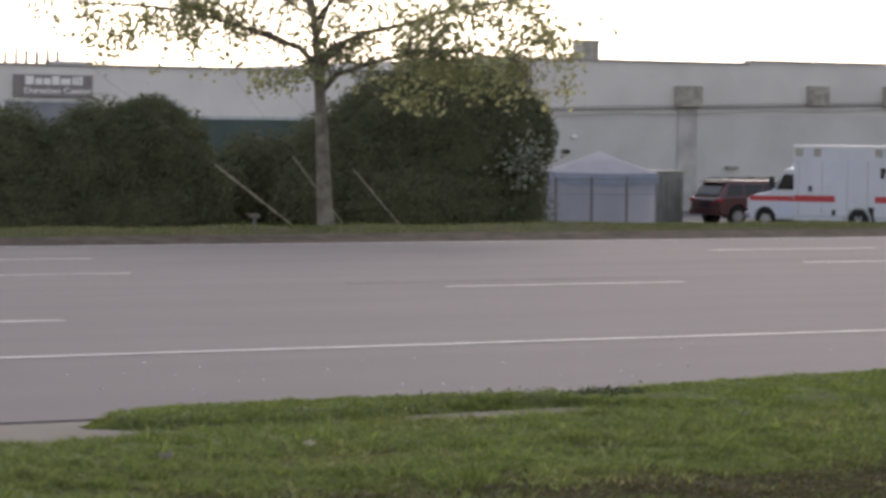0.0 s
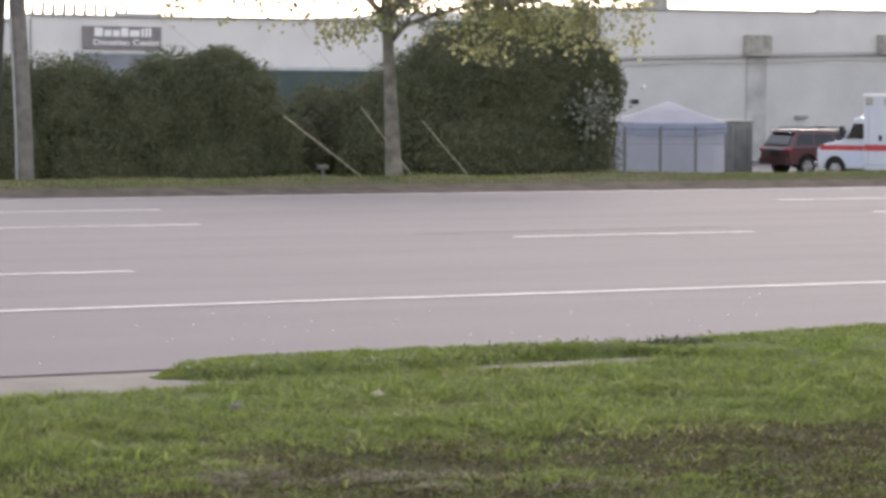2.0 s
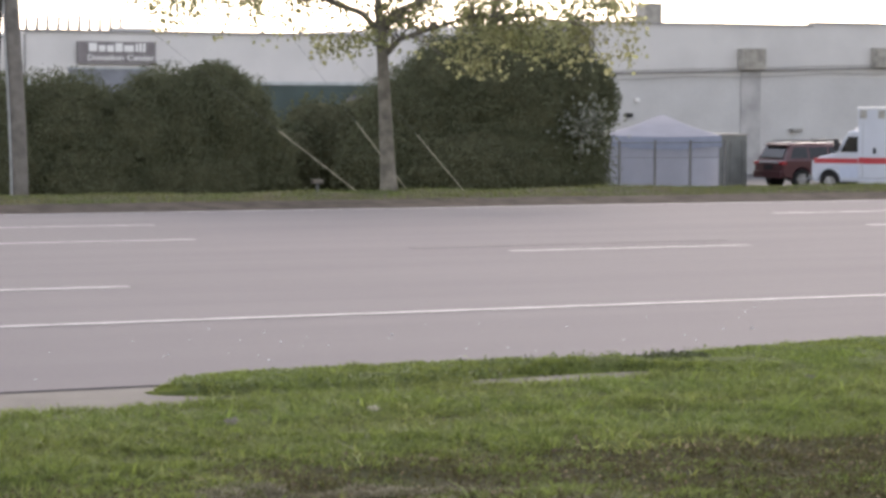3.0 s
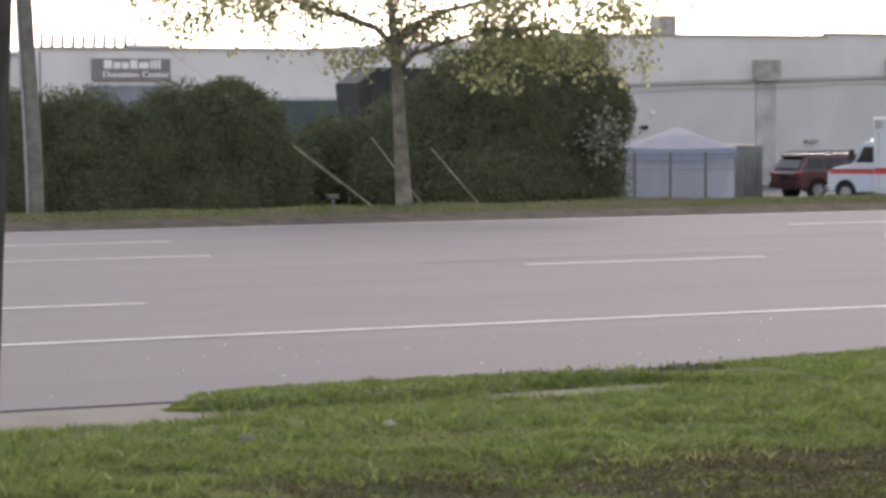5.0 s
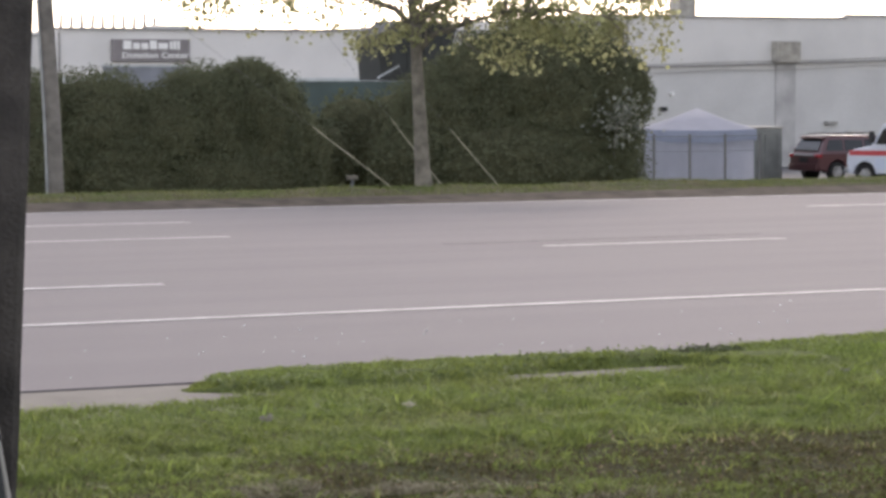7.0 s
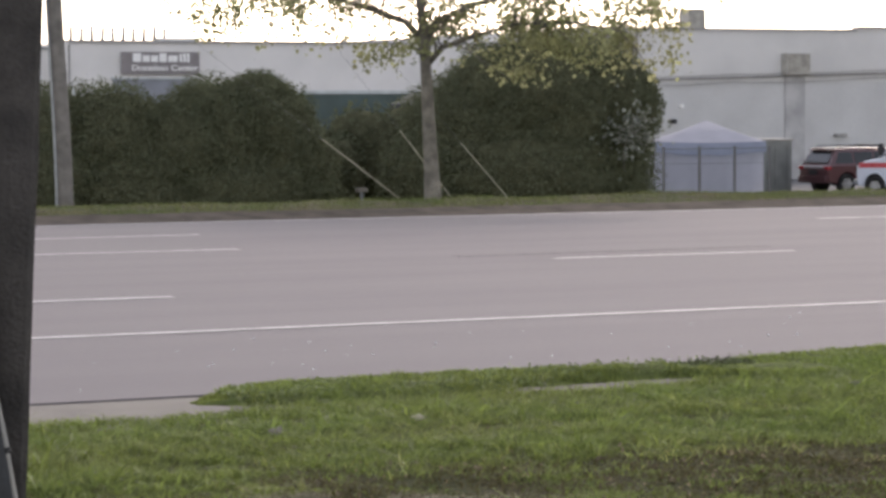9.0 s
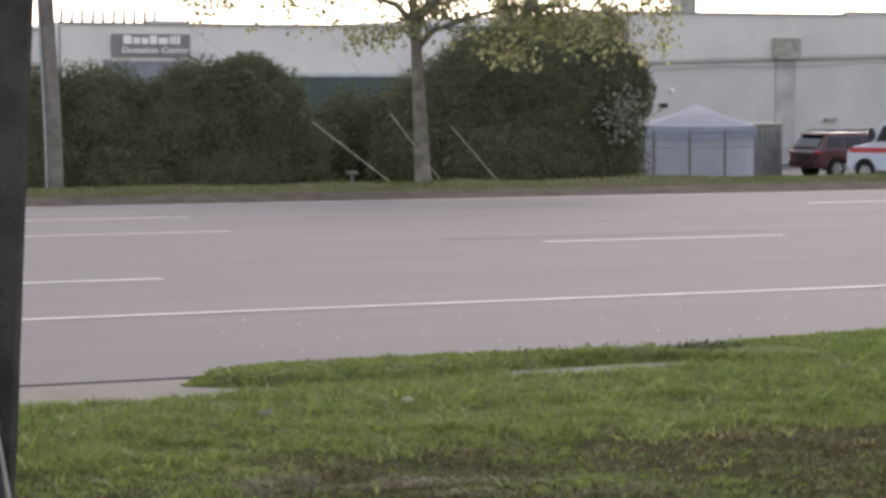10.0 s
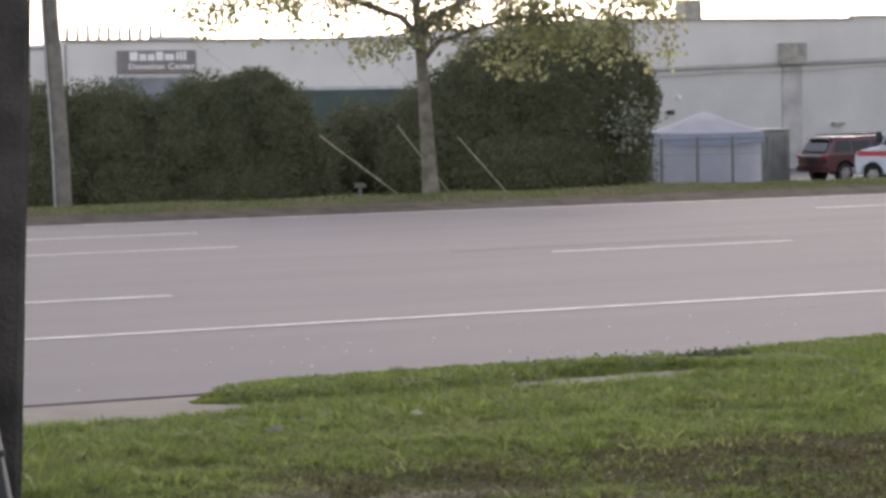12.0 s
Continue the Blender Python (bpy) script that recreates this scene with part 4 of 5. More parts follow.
    for ob in t.children:   # the rounded nose
        if ob.name.split(".")[0] != "wheel":
            for v in ob.data.vertices:
                if v.co.x < -2.4:
                    v.co.x += 0.3 * abs(v.co.y) ** 2.5 * min(1, (-2.4 - v.co.x) / 0.35)
    return t


def build_lumber():
    """A stack of boards that sticks out over the lowered tailgate."""
    g = thing("lumber_stack", pose(60, 50, -0.77), "stack of pale sawn boards lying in the truck bed", "lumber")
    for layer in range(4):
        for k in range(3):
            j = 0.06 * math.sin(layer * 2.3 + k * 1.9)
            y = -0.72 + k * 0.3
            z = 0.85 + layer * 0.062
            part("board", box(1.35, 4.12 + j, y, y + 0.27, z, z + 0.052, 0.004), M_WOOD, g)
    return g


def build_suv():
    t = thing("suv", pose(62.22, 87.5, -1.76), "dark red sport utility vehicle parked on the lot", "car")
    hw = 0.94
    body = [(-2.3, 0.42), *arch(-1.5, 0.42, 0.36), (-0.9, 0.36), (0.95, 0.36), *arch(1.45, 0.42, 0.36), (2.2, 0.4), (2.36, 0.6), (2.34, 0.9),
            (1.2, 1.08), (-2.25, 1.08), (-2.36, 0.95), (-2.38, 0.6)]
    part("body", prism(body, -hw, hw, 0.05), M_SUV, t)
    ring = lambda x0, x1, y, z: [(x0, -y, z), (x1, -y, z), (x1, y, z), (x0, y, z)]
    part("cabin", loft([ring(-2.27, 1.25, 0.9, 1.06), ring(-1.95, 0.45, 0.76, 1.6), ring(-1.8, 0.3, 0.68, 1.68)]), M_SUV, t)
    part("roof", box(-1.98, 0.4, -0.73, 0.73, 1.65, 1.7, 0.02), M_SUV, t)
    part("spoiler", box(-2.12, -1.85, -0.7, 0.7, 1.6, 1.65, 0.02), M_SUV, t)
    part("rear_window", slab([(-2.27, 0.74, 1.14), (-2.27, -0.74, 1.14), (-2.0, -0.66, 1.56), (-2.0, 0.66, 1.56)], 0.02), M_GLASS, t)
    part("windshield", slab([(1.17, -0.78, 1.14), (1.17, 0.78, 1.14), (0.52, 0.68, 1.57), (0.52, -0.68, 1.57)], 0.02), M_GLASS, t)

    def side(s):
        def y(z):
            return s * (0.905 - (z - 1.06) / 0.54 * 0.14 + 0.006)
        for x0, x1, u0, u1 in ((-2.0, -1.2, -1.8, -1.2), (-1.12, -0.3, -1.12, -0.3), (-0.22, 0.85, -0.22, 0.38)):
            pts = [(x0, y(1.13), 1.13), (x1, y(1.13), 1.13), (u1, y(1.54), 1.54), (u0, y(1.54), 1.54)]
            part("side_window", slab(pts if s < 0 else pts[::-1], 0.02), M_GLASS, t)
        part("roof_rail", tube([(-1.8, s * 0.66, 1.7), (-1.7, s * 0.66, 1.77), (0.1, s * 0.66, 1.77), (0.2, s * 0.66, 1.7)], 0.02, 6), M_BLACK, t)
        part("tail_light", box(-2.4, -2.2, *sorted((s * 0.7, s * 0.95)), 0.9, 1.02, 0.02), M_TAIL, t)
        part("mirror", box(0.75, 0.92, *sorted((s * 0.9, s * 1.08)), 1.1, 1.26, 0.03), M_SUV, t)
        for x in (-0.9, 0.1):
            part("door_handle", box(x, x + 0.18, *sorted((s * hw, s * (hw + 0.025))), 0.92, 0.95, 0.006), M_CHROME, t)
        for x in (-1.5, 1.45):
            part("wheel_well", box(x - 0.4, x + 0.4, *sorted((s * 0.5, s * 0.75)), 0.3, 0.76), M_BLACK, t)
            wheel(t, x, s * 0.92, 0.36, 0.24, 0.23)

    both(side)
    part("rear_trim", box(-2.41, -2.36, -0.6, 0.6, 0.97, 1.0), M_CHROME, t)
    part("plate_recess", box(-2.4, -2.37, -0.26, 0.26, 0.72, 0.88), M_BLACK, t)
    part("rear_bumper", box(-2.46, -2.3, -0.9, 0.9, 0.4, 0.66, 0.04), M_SUV, t)
    part("front_bumper", box(2.2, 2.42, -0.88, 0.88, 0.38, 0.66, 0.05), M_SUV, t)
    part("roof_load", box(-0.3, 0.3, -0.3, 0.3, 1.78, 1.82, 0.015), M_BLACK, t)


def build_ambulance():
    """Van cab and box; nose towards -x, front axle near the nose."""
    t = thing("ambulance", pose(59.47, 83.5, -1.75, 0, 0, -60), "white box ambulance with a broken red stripe parked on the lot", "ambulance")
    hw = 1.02
    cab = [(0.06, 0.42), *arch(0.72, 0.46, 0.4), (1.3, 0.4), (1.9, 0.4), (1.9, 2.0), (1.62, 2.06), (1.4, 2.0), (0.95, 1.32), (0.3, 1.2), (0.06, 1.08), (0.0, 0.8)]
    part("cab", prism(cab, -hw, hw, 0.06), M_AMB, t)
    bx = part("box_body", box(1.86, 6.5, -1.18, 1.18, 0.52, 2.76, 0.05), M_AMB, t)
    part("roof_cap", box(1.84, 6.52, -1.2, 1.2, 2.72, 2.8, 0.02), M_WHITE, t)
    part("skirt", box(1.9, 3.75, -1.15, 1.15, 0.34, 0.53), M_AMB, t)
    part("skirt", box(4.95, 6.4, -1.15, 1.15, 0.34, 0.53), M_AMB, t)
    part("windshield", slab([(0.93, 0.88, 1.38), (0.93, -0.88, 1.38), (1.33, -0.82, 1.96), (1.33, 0.82, 1.96)], 0.02), M_GLASS, t)

    def side(s):
        y = s * (hw + 0.004)
        pts = [(1.14, y, 1.36), (1.8, y, 1.36), (1.8, y, 1.86), (1.42, y, 1.86)]
        part("door_window", slab(pts if s < 0 else pts[::-1], 0.015), M_GLASS, t)
        part("cab_stripe", box(0.12, 1.86, *sorted((s * hw, s * (hw + 0.008))), 1.0, 1.16), M_REDSTRIPE, t, "red stripe")
        part("cab_panel", box(1.1, 1.86, *sorted((s * hw, s * (hw + 0.006))), 0.55, 0.92), M_FADEBLUE, t, "pale blue door panel")
        o = 1.18
        for x0, x1 in ((1.9, 3.45), (4.95, 6.46)):
            part("box_stripe", box(x0, x1, *sorted((s * o, s * (o + 0.008))), 1.0, 1.2), M_REDSTRIPE, bx, "red stripe")
        for x0, x1 in ((1.95, 2.2), (2.65, 2.9), (4.95, 5.2), (5.35, 5.6), (6.1, 6.35)):
            part("scene_light", box(x0, x1, *sorted((s * o, s * (o + 0.05))), 2.44, 2.7, 0.02), M_DARKBOX, bx, "dark square warning light")
        for x, z, w in ((2.45, 1.4, 0.12), (3.35, 0.66, 0.13), (5.15, 2.0, 0.2), (5.6, 1.7, 0.12), (5.65, 0.7, 0.12), (5.15, 1.85, 0.14)):
            part("latch", box(x, x + w, *sorted((s * o, s * (o + 0.03))), z - 0.08, z + 0.1, 0.01), M_BLACK, bx)
        part("vent_panel", box(4.72, 4.92, *sorted((s * o, s * (o + 0.03))), 0.42, 0.86, 0.02), M_BLACK, bx)
        for x in (2.05, 2.95, 3.9, 4.66, 5.75):
            part("door_seam", box(x, x + 0.015, *sorted((s * o, s * (o + 0.004))), 0.6, 2.3), M_STEEL, bx)
        for z, x0, x1, h in ((2.16, 3.2, 4.7, 0.12), (1.9, 3.5, 4.4, 0.1), (1.72, 3.4, 4.5, 0.1), (1.46, 3.1, 4.9, 0.06)):
            n = int((x1 - x0) / 0.17)
            for k in range(n):
                if (k * 7 + int(z * 10)) % 5:
                    part("print_bar", box(x0 + k * 0.17, x0 + k * 0.17 + 0.12, *sorted((s * o, s * (o + 0.004))), z, z + h), M_FADEBLUE, bx)
        part("headlight", box(-0.01, 0.12, *sorted((s * 0.7, s * 0.96)), 0.86, 1.04, 0.03), M_LAMP, t)
        part("mirror", box(0.98, 1.14, *sorted((s * 1.12, s * 1.32)), 1.42, 1.78, 0.03), M_BLACK, t)
        part("mirror_arm", tube([(1.1, s * 1.0, 1.4), (1.06, s * 1.15, 1.5)], 0.02, 6), M_BLACK, t)
        pts = [(x, s * (hw + 0.004), z) for x, z in arch(0.72, 0.45, 0.4)]
        part("arch_flare", tube(pts, 0.035, 6), M_AMB, t)
        pts = [(x, s * 1.185, z) for x, z in arch(4.35, 0.46, 0.4)]
        part("arch_flare", tube(pts, 0.05, 6), M_TRIM, t)
        # The box has no arch opening: a flush black panel imitates its shade.
        part("wheel_well", box(3.95, 4.75, *sorted((s * 1.1, s * 1.183)), 0.4, 0.8, 0.02), M_BLACK, t)
        part("wheel_well", box(0.3, 1.14, *sorted((s * 0.6, s * 0.85)), 0.38, 0.85), M_BLACK, t)
        wheel(t, 0.72, s * 0.98, 0.38, 0.24, 0.22)
        wheel(t, 4.35, s * 1.17, 0.38, 0.3, 0.22)

    both(side)
    part("grille", box(-0.03, 0.05, -0.66, 0.66, 0.76, 1.06, 0.02), M_BLACK, t)
    part("front_bumper", box(-0.12, 0.14, -1.0, 1.0, 0.44, 0.62, 0.04), M_STEEL, t)
    part("cab_light", box(1.4, 1.7, -0.4, 0.4, 2.04, 2.14, 0.03), M_WHITE, t)
    part("front_light", box(1.8, 1.87, -0.9, 0.9, 2.4, 2.6, 0.02), M_WHITE, t)
    for ob in (*t.children, *bx.children):   # the tall body over its wheels
        if ob.name.split(".")[0] != "wheel":
            for v in ob.data.vertices:
                if v.co.z > 0.5:
                    v.co.z = 0.5 + (v.co.z - 0.5) * 1.11


def build_refuse_truck():
    t = thing("refuse_truck", pose(45.6, 88, -1.78), "green front-loading refuse truck half hidden behind the bushes", "truck")
    part("hopper", loft([[(1.2, -1.2, 0.9), (1.2, 1.2, 0.9), (1.2, 1.2, 3.4), (1.2, -1.2, 3.4)], [(5.2, -1.2, 0.9), (5.2, 1.2, 0.9), (5.0, 1.2, 3.2), (5.0, -1.2, 3.2)]]), M_GREEN, t)
    for k in range(4):
        part("body_rib", box(1.6 + k * 0.9, 1.72 + k * 0.9, -1.26, -1.2, 0.9, 3.25), M_GREEN, t)
    part("cab", prism([(-1.1, 0.7), (1.0, 0.7), (1.0, 2.9), (-0.8, 2.9), (-1.1, 1.9)], -1.15, 1.15, 0.06), M_GREEN, t)
    part("cab_window", box(-0.7, 0.4, -1.17, -1.14, 1.9, 2.6, 0.01), M_GLASS, t)
    part("chassis", box(-0.9, 5.0, -0.5, 0.5, 0.6, 0.9), M_BLACK, t)
    for x in (0.0, 3.2, 4.4):
        both(lambda s: wheel(t, x, s * 1.12, 0.5, 0.3, 0.3))
    arm = new("lift_arm")
    arm.parent = t
    arm.matrix_local = pose(0.9, 0, 1.5)
    both(lambda s: part("arm_beam", tube([(0, s * 1.35, 0), (-1.5, s * 1.35, 0.9), (-2.9, s * 1.35, 0.5)], [0.12, 0.11, 0.09], 8), M_TRIM, arm, "pale steel lift arm"))
    part("arm_cross", tube([(0, -1.35, 0), (0, 1.35, 0)], 0.09, 8), M_BLACK, arm)
    d = thing("waste_dumpster", pose(43.0, 87.6, 1.0), "dark steel waste dumpster swung up by a lift truck", "dumpster")
    part("body", prism([(-1.35, -1.2), (1.0, -1.2), (1.5, 0.6), (1.35, 0.78), (-0.75, 0.8), (-1.5, 0.3)], -0.9, 0.9, 0.03), M_GREENBIN, d)
    part("lid", box(-0.75, 1.36, -0.92, 0.92, 0.79, 0.84, 0.01), M_BLACK, d)
    part("fork_pocket", slab([(-1.5, -0.96, -1.16), (-0.72, -0.96, -0.74), (-0.72, -0.96, -0.69), (-1.5, -0.96, -1.1)], 0.1), M_TRIM, d, "pale worn fork pocket")
    for x in (-1.0, -0.35, 0.3, 0.95):
        part("rib", box(x - 0.04, x + 0.04, -0.95, -0.9, -0.82, 0.6), M_GREENBIN, d)
    return arm, d


PICKUP = build_pickup()
LUMBER = build_lumber()
build_suv()
build_ambulance()
LIFT_ARM, DUMPSTER = build_refuse_truck()


# ---------------- grass and weeds ----------------
FAR_EDGE = [(5.64, 14.1), (6.0, 14.5), (6.66, 14.72), (7.7, 14.66), (8.4, 14.5), (9.16, 14.5), (9.8, 14.85), (12.2, 15.3), (20, 15.5), (40, 15.5)]
NEAR_EDGE = [(5.64, 14.05), (5.9, 13.8), (6.2, 13.7), (7.3, 13.75), (7.6, 14.0), (8.7, 14.05), (9.0, 13.3), (20, 13.2), (40, 13.2)]


def interp(table, x):
    return np.interp(x, [p[0] for p in table], [p[1] for p in table])


def build_sod():
    """Turf that has crept over the gutter: a low mound with a ragged rim."""
    bm = bmesh.new()
    xs, m = np.arange(5.64, 30, 0.07), 14
    rows = []
    for x in xs:
        a, b = float(interp(NEAR_EDGE, x)), float(interp(FAR_EDGE, x))
        a += 0.06 * noise.noise((x * 3, 0, 0))
        b += 0.06 * noise.noise((x * 3, 5, 0)) + 0.04 * noise.noise((x * 9, 5, 0))
        row = []
        for k in range(m + 1):
            f = k / m
            h = 0.05 * min(1, (x - 5.62) * 3) * (1 - abs(2 * f - 1) ** 4) * (1 + 0.5 * noise.noise((x * 2.5, f * 3, 7)))
            row.append(bm.verts.new((x, a + (b - a) * f, h + 0.004)))
        rows.append(row)
    for p, q in zip(rows, rows[1:]):
        for k in range(m):
            bm.faces.new((p[k], q[k], q[k + 1], p[k + 1]))
    tagged(part("sod_mound", bm, M_SOD, smooth=True), "low mound of turf creeping over the gutter", "turf", kind="structure")


build_sod()


def ground_noise(x, y):
    fade = np.where(np.asarray(y) > 20, 1, np.clip((13.0 - np.asarray(y)) / 1.5, 0, 1))
    return fade * np.array([swell(a, b) for a, b in zip(x, y)])


def field(x, y, s, seed):
    return np.array([noise.noise((a * s, b * s, seed)) for a, b in zip(x, y)])


def lush(x, y):
    """How full the lawn is: bare and worn in patches, thinner towards the near side."""
    worn = 0.62 / (1 + np.exp((y - 10.95 + 0.5 * field(x, y, 0.7, 21)) / 0.2)) / (1 + np.exp((4.3 - x) / 0.25))
    # thins the whole near strip, which makes it darker
    worn = np.maximum(worn, 0.55 / (1 + np.exp((y - 10.75 + 0.3 * field(x, y, 0.9, 8)) / 0.15)))
    worn += 0.75 * np.exp(-(((x - 6.75) / 0.7) ** 2 + ((y - 12.25) / 0.16) ** 2))
    worn += 0.5 * np.exp(-(((x - 7.6) / 0.8) ** 2 + ((y - 10.5) / 0.6) ** 2))
    return np.clip(1 - worn + 0.35 * field(x, y, 1.1, 9) + 0.45 * field(x, y, 3.2, 3), 0.03, 1.3)


def build_lawn():
    n = 250000
    y = rng.uniform(8.2, 13.75, n)
    x = y * rng.uniform(0.28, 0.8, n)
    d = lush(x, y)
    keep = rng.random(n) < (0.3 + 0.7 * d)
    x, y, d = x[keep], y[keep], d[keep]
    edge = interp([(0, 13.42), (5.2, 13.45), (6.3, 13.64), (7.5, 13.66), (8.8, 13.62), (9.3, 13.72), (20, 13.72)], x) + 0.07 * field(x, np.zeros(len(x)), 2.2, 5)
    ok = y < edge
    x, y, d = x[ok], y[ok], d[ok]
    z = np.interp(y, [p[0] for p in PROFILE], [p[1] for p in PROFILE]) + ground_noise(x, y) * (y < 13.2) - 0.004
    z = np.where(y > 13.0, 0.006, z)
    h = rng.uniform(0.015, 0.045, len(x)) * (0.35 + 0.85 * d) * np.clip(1 + 1.1 * field(x, y, 7.0, 14), 0.35, 1.9)
    tall = rng.random(len(x)) < np.clip(0.012 + 0.04 * field(x, y, 0.9, 31), 0.003, 0.04) * d
    h[tall] *= rng.uniform(1.6, 2.8, tall.sum())
    w = rng.uniform(0.003, 0.008, len(x))
    w[tall] *= 1.7
    dry = rng.random(len(x)) < np.clip(0.07 + 0.5 * (1 - d), 0, 0.7)
    p = np.stack([x, y, z], 1)
    tagged(blades("lawn_grass", p[~dry], h[~dry], w[~dry], M_GRASS, 1.7), "short patchy green lawn grass", "grass", kind="stuff")
    tagged(blades("dry_grass", p[dry], h[dry] * 0.6, w[dry], M_STRAW, 1.0), "dry straw-coloured blades in the worn lawn", "grass", kind="stuff")
    n = 100000
    y = rng.uniform(8.2, 12.6, n)
    x = y * rng.uniform(0.28, 0.8, n)
    ok = rng.random(n) > lush(x, y) * 0.85
    x, y = x[ok], y[ok]
    p = np.stack([x, y, ground_noise(x, y) + 0.002], 1)
    tagged(blades("thatch", p, rng.uniform(0.008, 0.022, len(x)) * np.where(rng.random(len(x)) < 0.12, 2.6, 1.0), rng.uniform(0.004, 0.009, len(x)), M_THATCH, 2.4), "dead brown thatch matted over the worn lawn", "thatch", kind="stuff")
    n = 26000
    y, x = rng.uniform(-6, 13.0, n), rng.uniform(-25, 45, n)
    ok = (y < 8.2) | (x < y * 0.28) | (x > y * 0.8)
    x, y = x[ok], y[ok]
    z = np.interp(y, [p[0] for p in PROFILE], [p[1] for p in PROFILE])
    tagged(blades("outer_lawn_grass", np.stack([x, y, z], 1), rng.uniform(0.04, 0.08, len(x)), rng.uniform(0.01, 0.02, len(x)), M_GRASS), "lawn grass round the post", "grass", kind="stuff")


def build_coarse_grass():
    """Tufts of broad pale blades that stand and lean out of the short lawn."""
    n = 900
    cy = rng.uniform(9.4, 13.5, n)
    cx = cy * rng.uniform(0.3, 0.78, n)
    ok = rng.random(n) < np.clip(0.25 + 1.1 * field(cx, cy, 0.8, 31) + 0.8 * np.exp(-((cy - 12.7) / 0.35) ** 2), 0.03, 1) * np.clip((cy - 10.0) / 1.2, 0.2, 1)
    cx, cy = cx[ok], cy[ok]
    per = rng.integers(2, 8, len(cx))
    x = np.repeat(cx, per) + rng.normal(size=per.sum()) * 0.025
    y = np.repeat(cy, per) + rng.normal(size=per.sum()) * 0.025
    z = np.interp(y, [p[0] for p in PROFILE], [p[1] for p in PROFILE]) + ground_noise(x, y) - 0.004
    h = np.repeat(rng.uniform(0.035, 0.085, len(cx)), per) * rng.uniform(0.6, 1.1, per.sum())
    tagged(blades("coarse_grass", np.stack([x, y, z], 1), h, rng.uniform(0.005, 0.011, len(x)), M_COARSE, 1.5), "tufts of broad pale green blades in the lawn", "grass", kind="stuff")


def build_sod_grass():
    n = 80000
    x = 5.64 + 9.0 * rng.random(n)
    f = rng.random(n)
    a, b = interp(NEAR_EDGE, x), interp(FAR_EDGE, x)
    y = a + (b - a) * f + rng.normal(size=n) * 0.025
    ff = np.clip((y - a) / np.maximum(b - a, 0.05), 0, 1)
    z = 0.045 * np.minimum(1, (x - 5.62) * 3) * (1 - np.abs(2 * ff - 1) ** 4)
    h = rng.uniform(0.012, 0.036, n) * np.clip(1 + 0.6 * field(x, y, 2.5, 2) + 1.1 * field(x, y, 8.0, 4), 0.25, 2.2) * np.minimum(1, 0.4 + (x - 5.62) * 2)
    tagged(blades("creeping_turf", np.stack([x, y, z], 1), h, rng.uniform(0.004, 0.008, n), M_GRASS, 0.8), "thick green turf hanging over the gutter", "grass", kind="stuff")
    n = 1500
    x = np.concatenate([rng.uniform(7.7, 9.6, n // 2), rng.uniform(5.9, 7.7, n - n // 2)])
    y = np.concatenate([rng.uniform(14.12, 14.5, n // 2), rng.uniform(13.72, 14.0, n - n // 2)]) + rng.normal(size=n) * 0.03
    at = np.stack([x, y, rng.uniform(0.02, 0.09, n)], 1)
    u, w = rng.uniform(-1, 1, 2600), rng.uniform(-1, 1, 2600)
    clump = np.stack([9.05 + 0.45 * u, 14.22 + 0.13 * w, rng.uniform(0.015, 0.085, 2600) * (1 - u * u * 0.8)], 1)
    cx = rng.uniform(5.8, 13, 9000)
    cf = rng.uniform(0.03, 0.97, 9000)
    cover = np.stack([cx, interp(NEAR_EDGE, cx) + (interp(FAR_EDGE, cx) - interp(NEAR_EDGE, cx)) * cf, 0.05 * (1 - np.abs(2 * cf - 1) ** 4) + rng.uniform(0.0, 0.02, 9000)], 1)
    at, n = np.concatenate([at, cover]), n + 9000
    tagged(leaves("broadleaf_weeds", at, rng.uniform(0.01, 0.022, n), material("weed_leaf", (0.17, 0.215, 0.07), 0.6, vary=0.25, scale=2, fine=8, island=0.4, bump=0, translucent=0.3)),
           "low broadleaf weeds grown through the turf", "weeds", kind="stuff")
    tagged(leaves("weed_clump", clump, rng.uniform(0.01, 0.022, 2600), material("dull_weed_leaf", (0.085, 0.1, 0.045), 0.7, vary=0.25, scale=2, fine=8, island=0.4, bump=0, translucent=0.15)),
           "dull dark clump of weeds on the turf edge", "weeds", kind="stuff")


def build_median_grass():
    n = 52000
    x, y = rng.uniform(10, 40, n), 36.78 + 4.2 * rng.random(n) ** 0.9
    z = np.interp(y, [p[0] for p in PROFILE], [p[1] for p in PROFILE]) + ground_noise(x, y) * (y < 41) - 0.01
    h = rng.uniform(0.02, 0.065, n) * (1 + 0.5 * field(x, y, 0.8, 6))
    tagged(blades("median_grass", np.stack([x, y, z], 1), h, rng.uniform(0.008, 0.016, n), M_VERGE, 0.6), "rough dull green grass on the median", "grass", kind="stuff")
    n = 16000
    x, y = rng.uniform(10, 48, n), rng.uniform(53.6, 60, n)
    z = np.interp(y, [p[0] for p in PROFILE], [p[1] for p in PROFILE])
    tagged(blades("verge_grass", np.stack([x, y, z], 1), rng.uniform(0.06, 0.16, n), rng.uniform(0.012, 0.025, n), M_VERGE, 0.6), "rough grass on the far verge", "grass", kind="stuff")


build_lawn()
build_coarse_grass()
build_sod_grass()
build_median_grass()


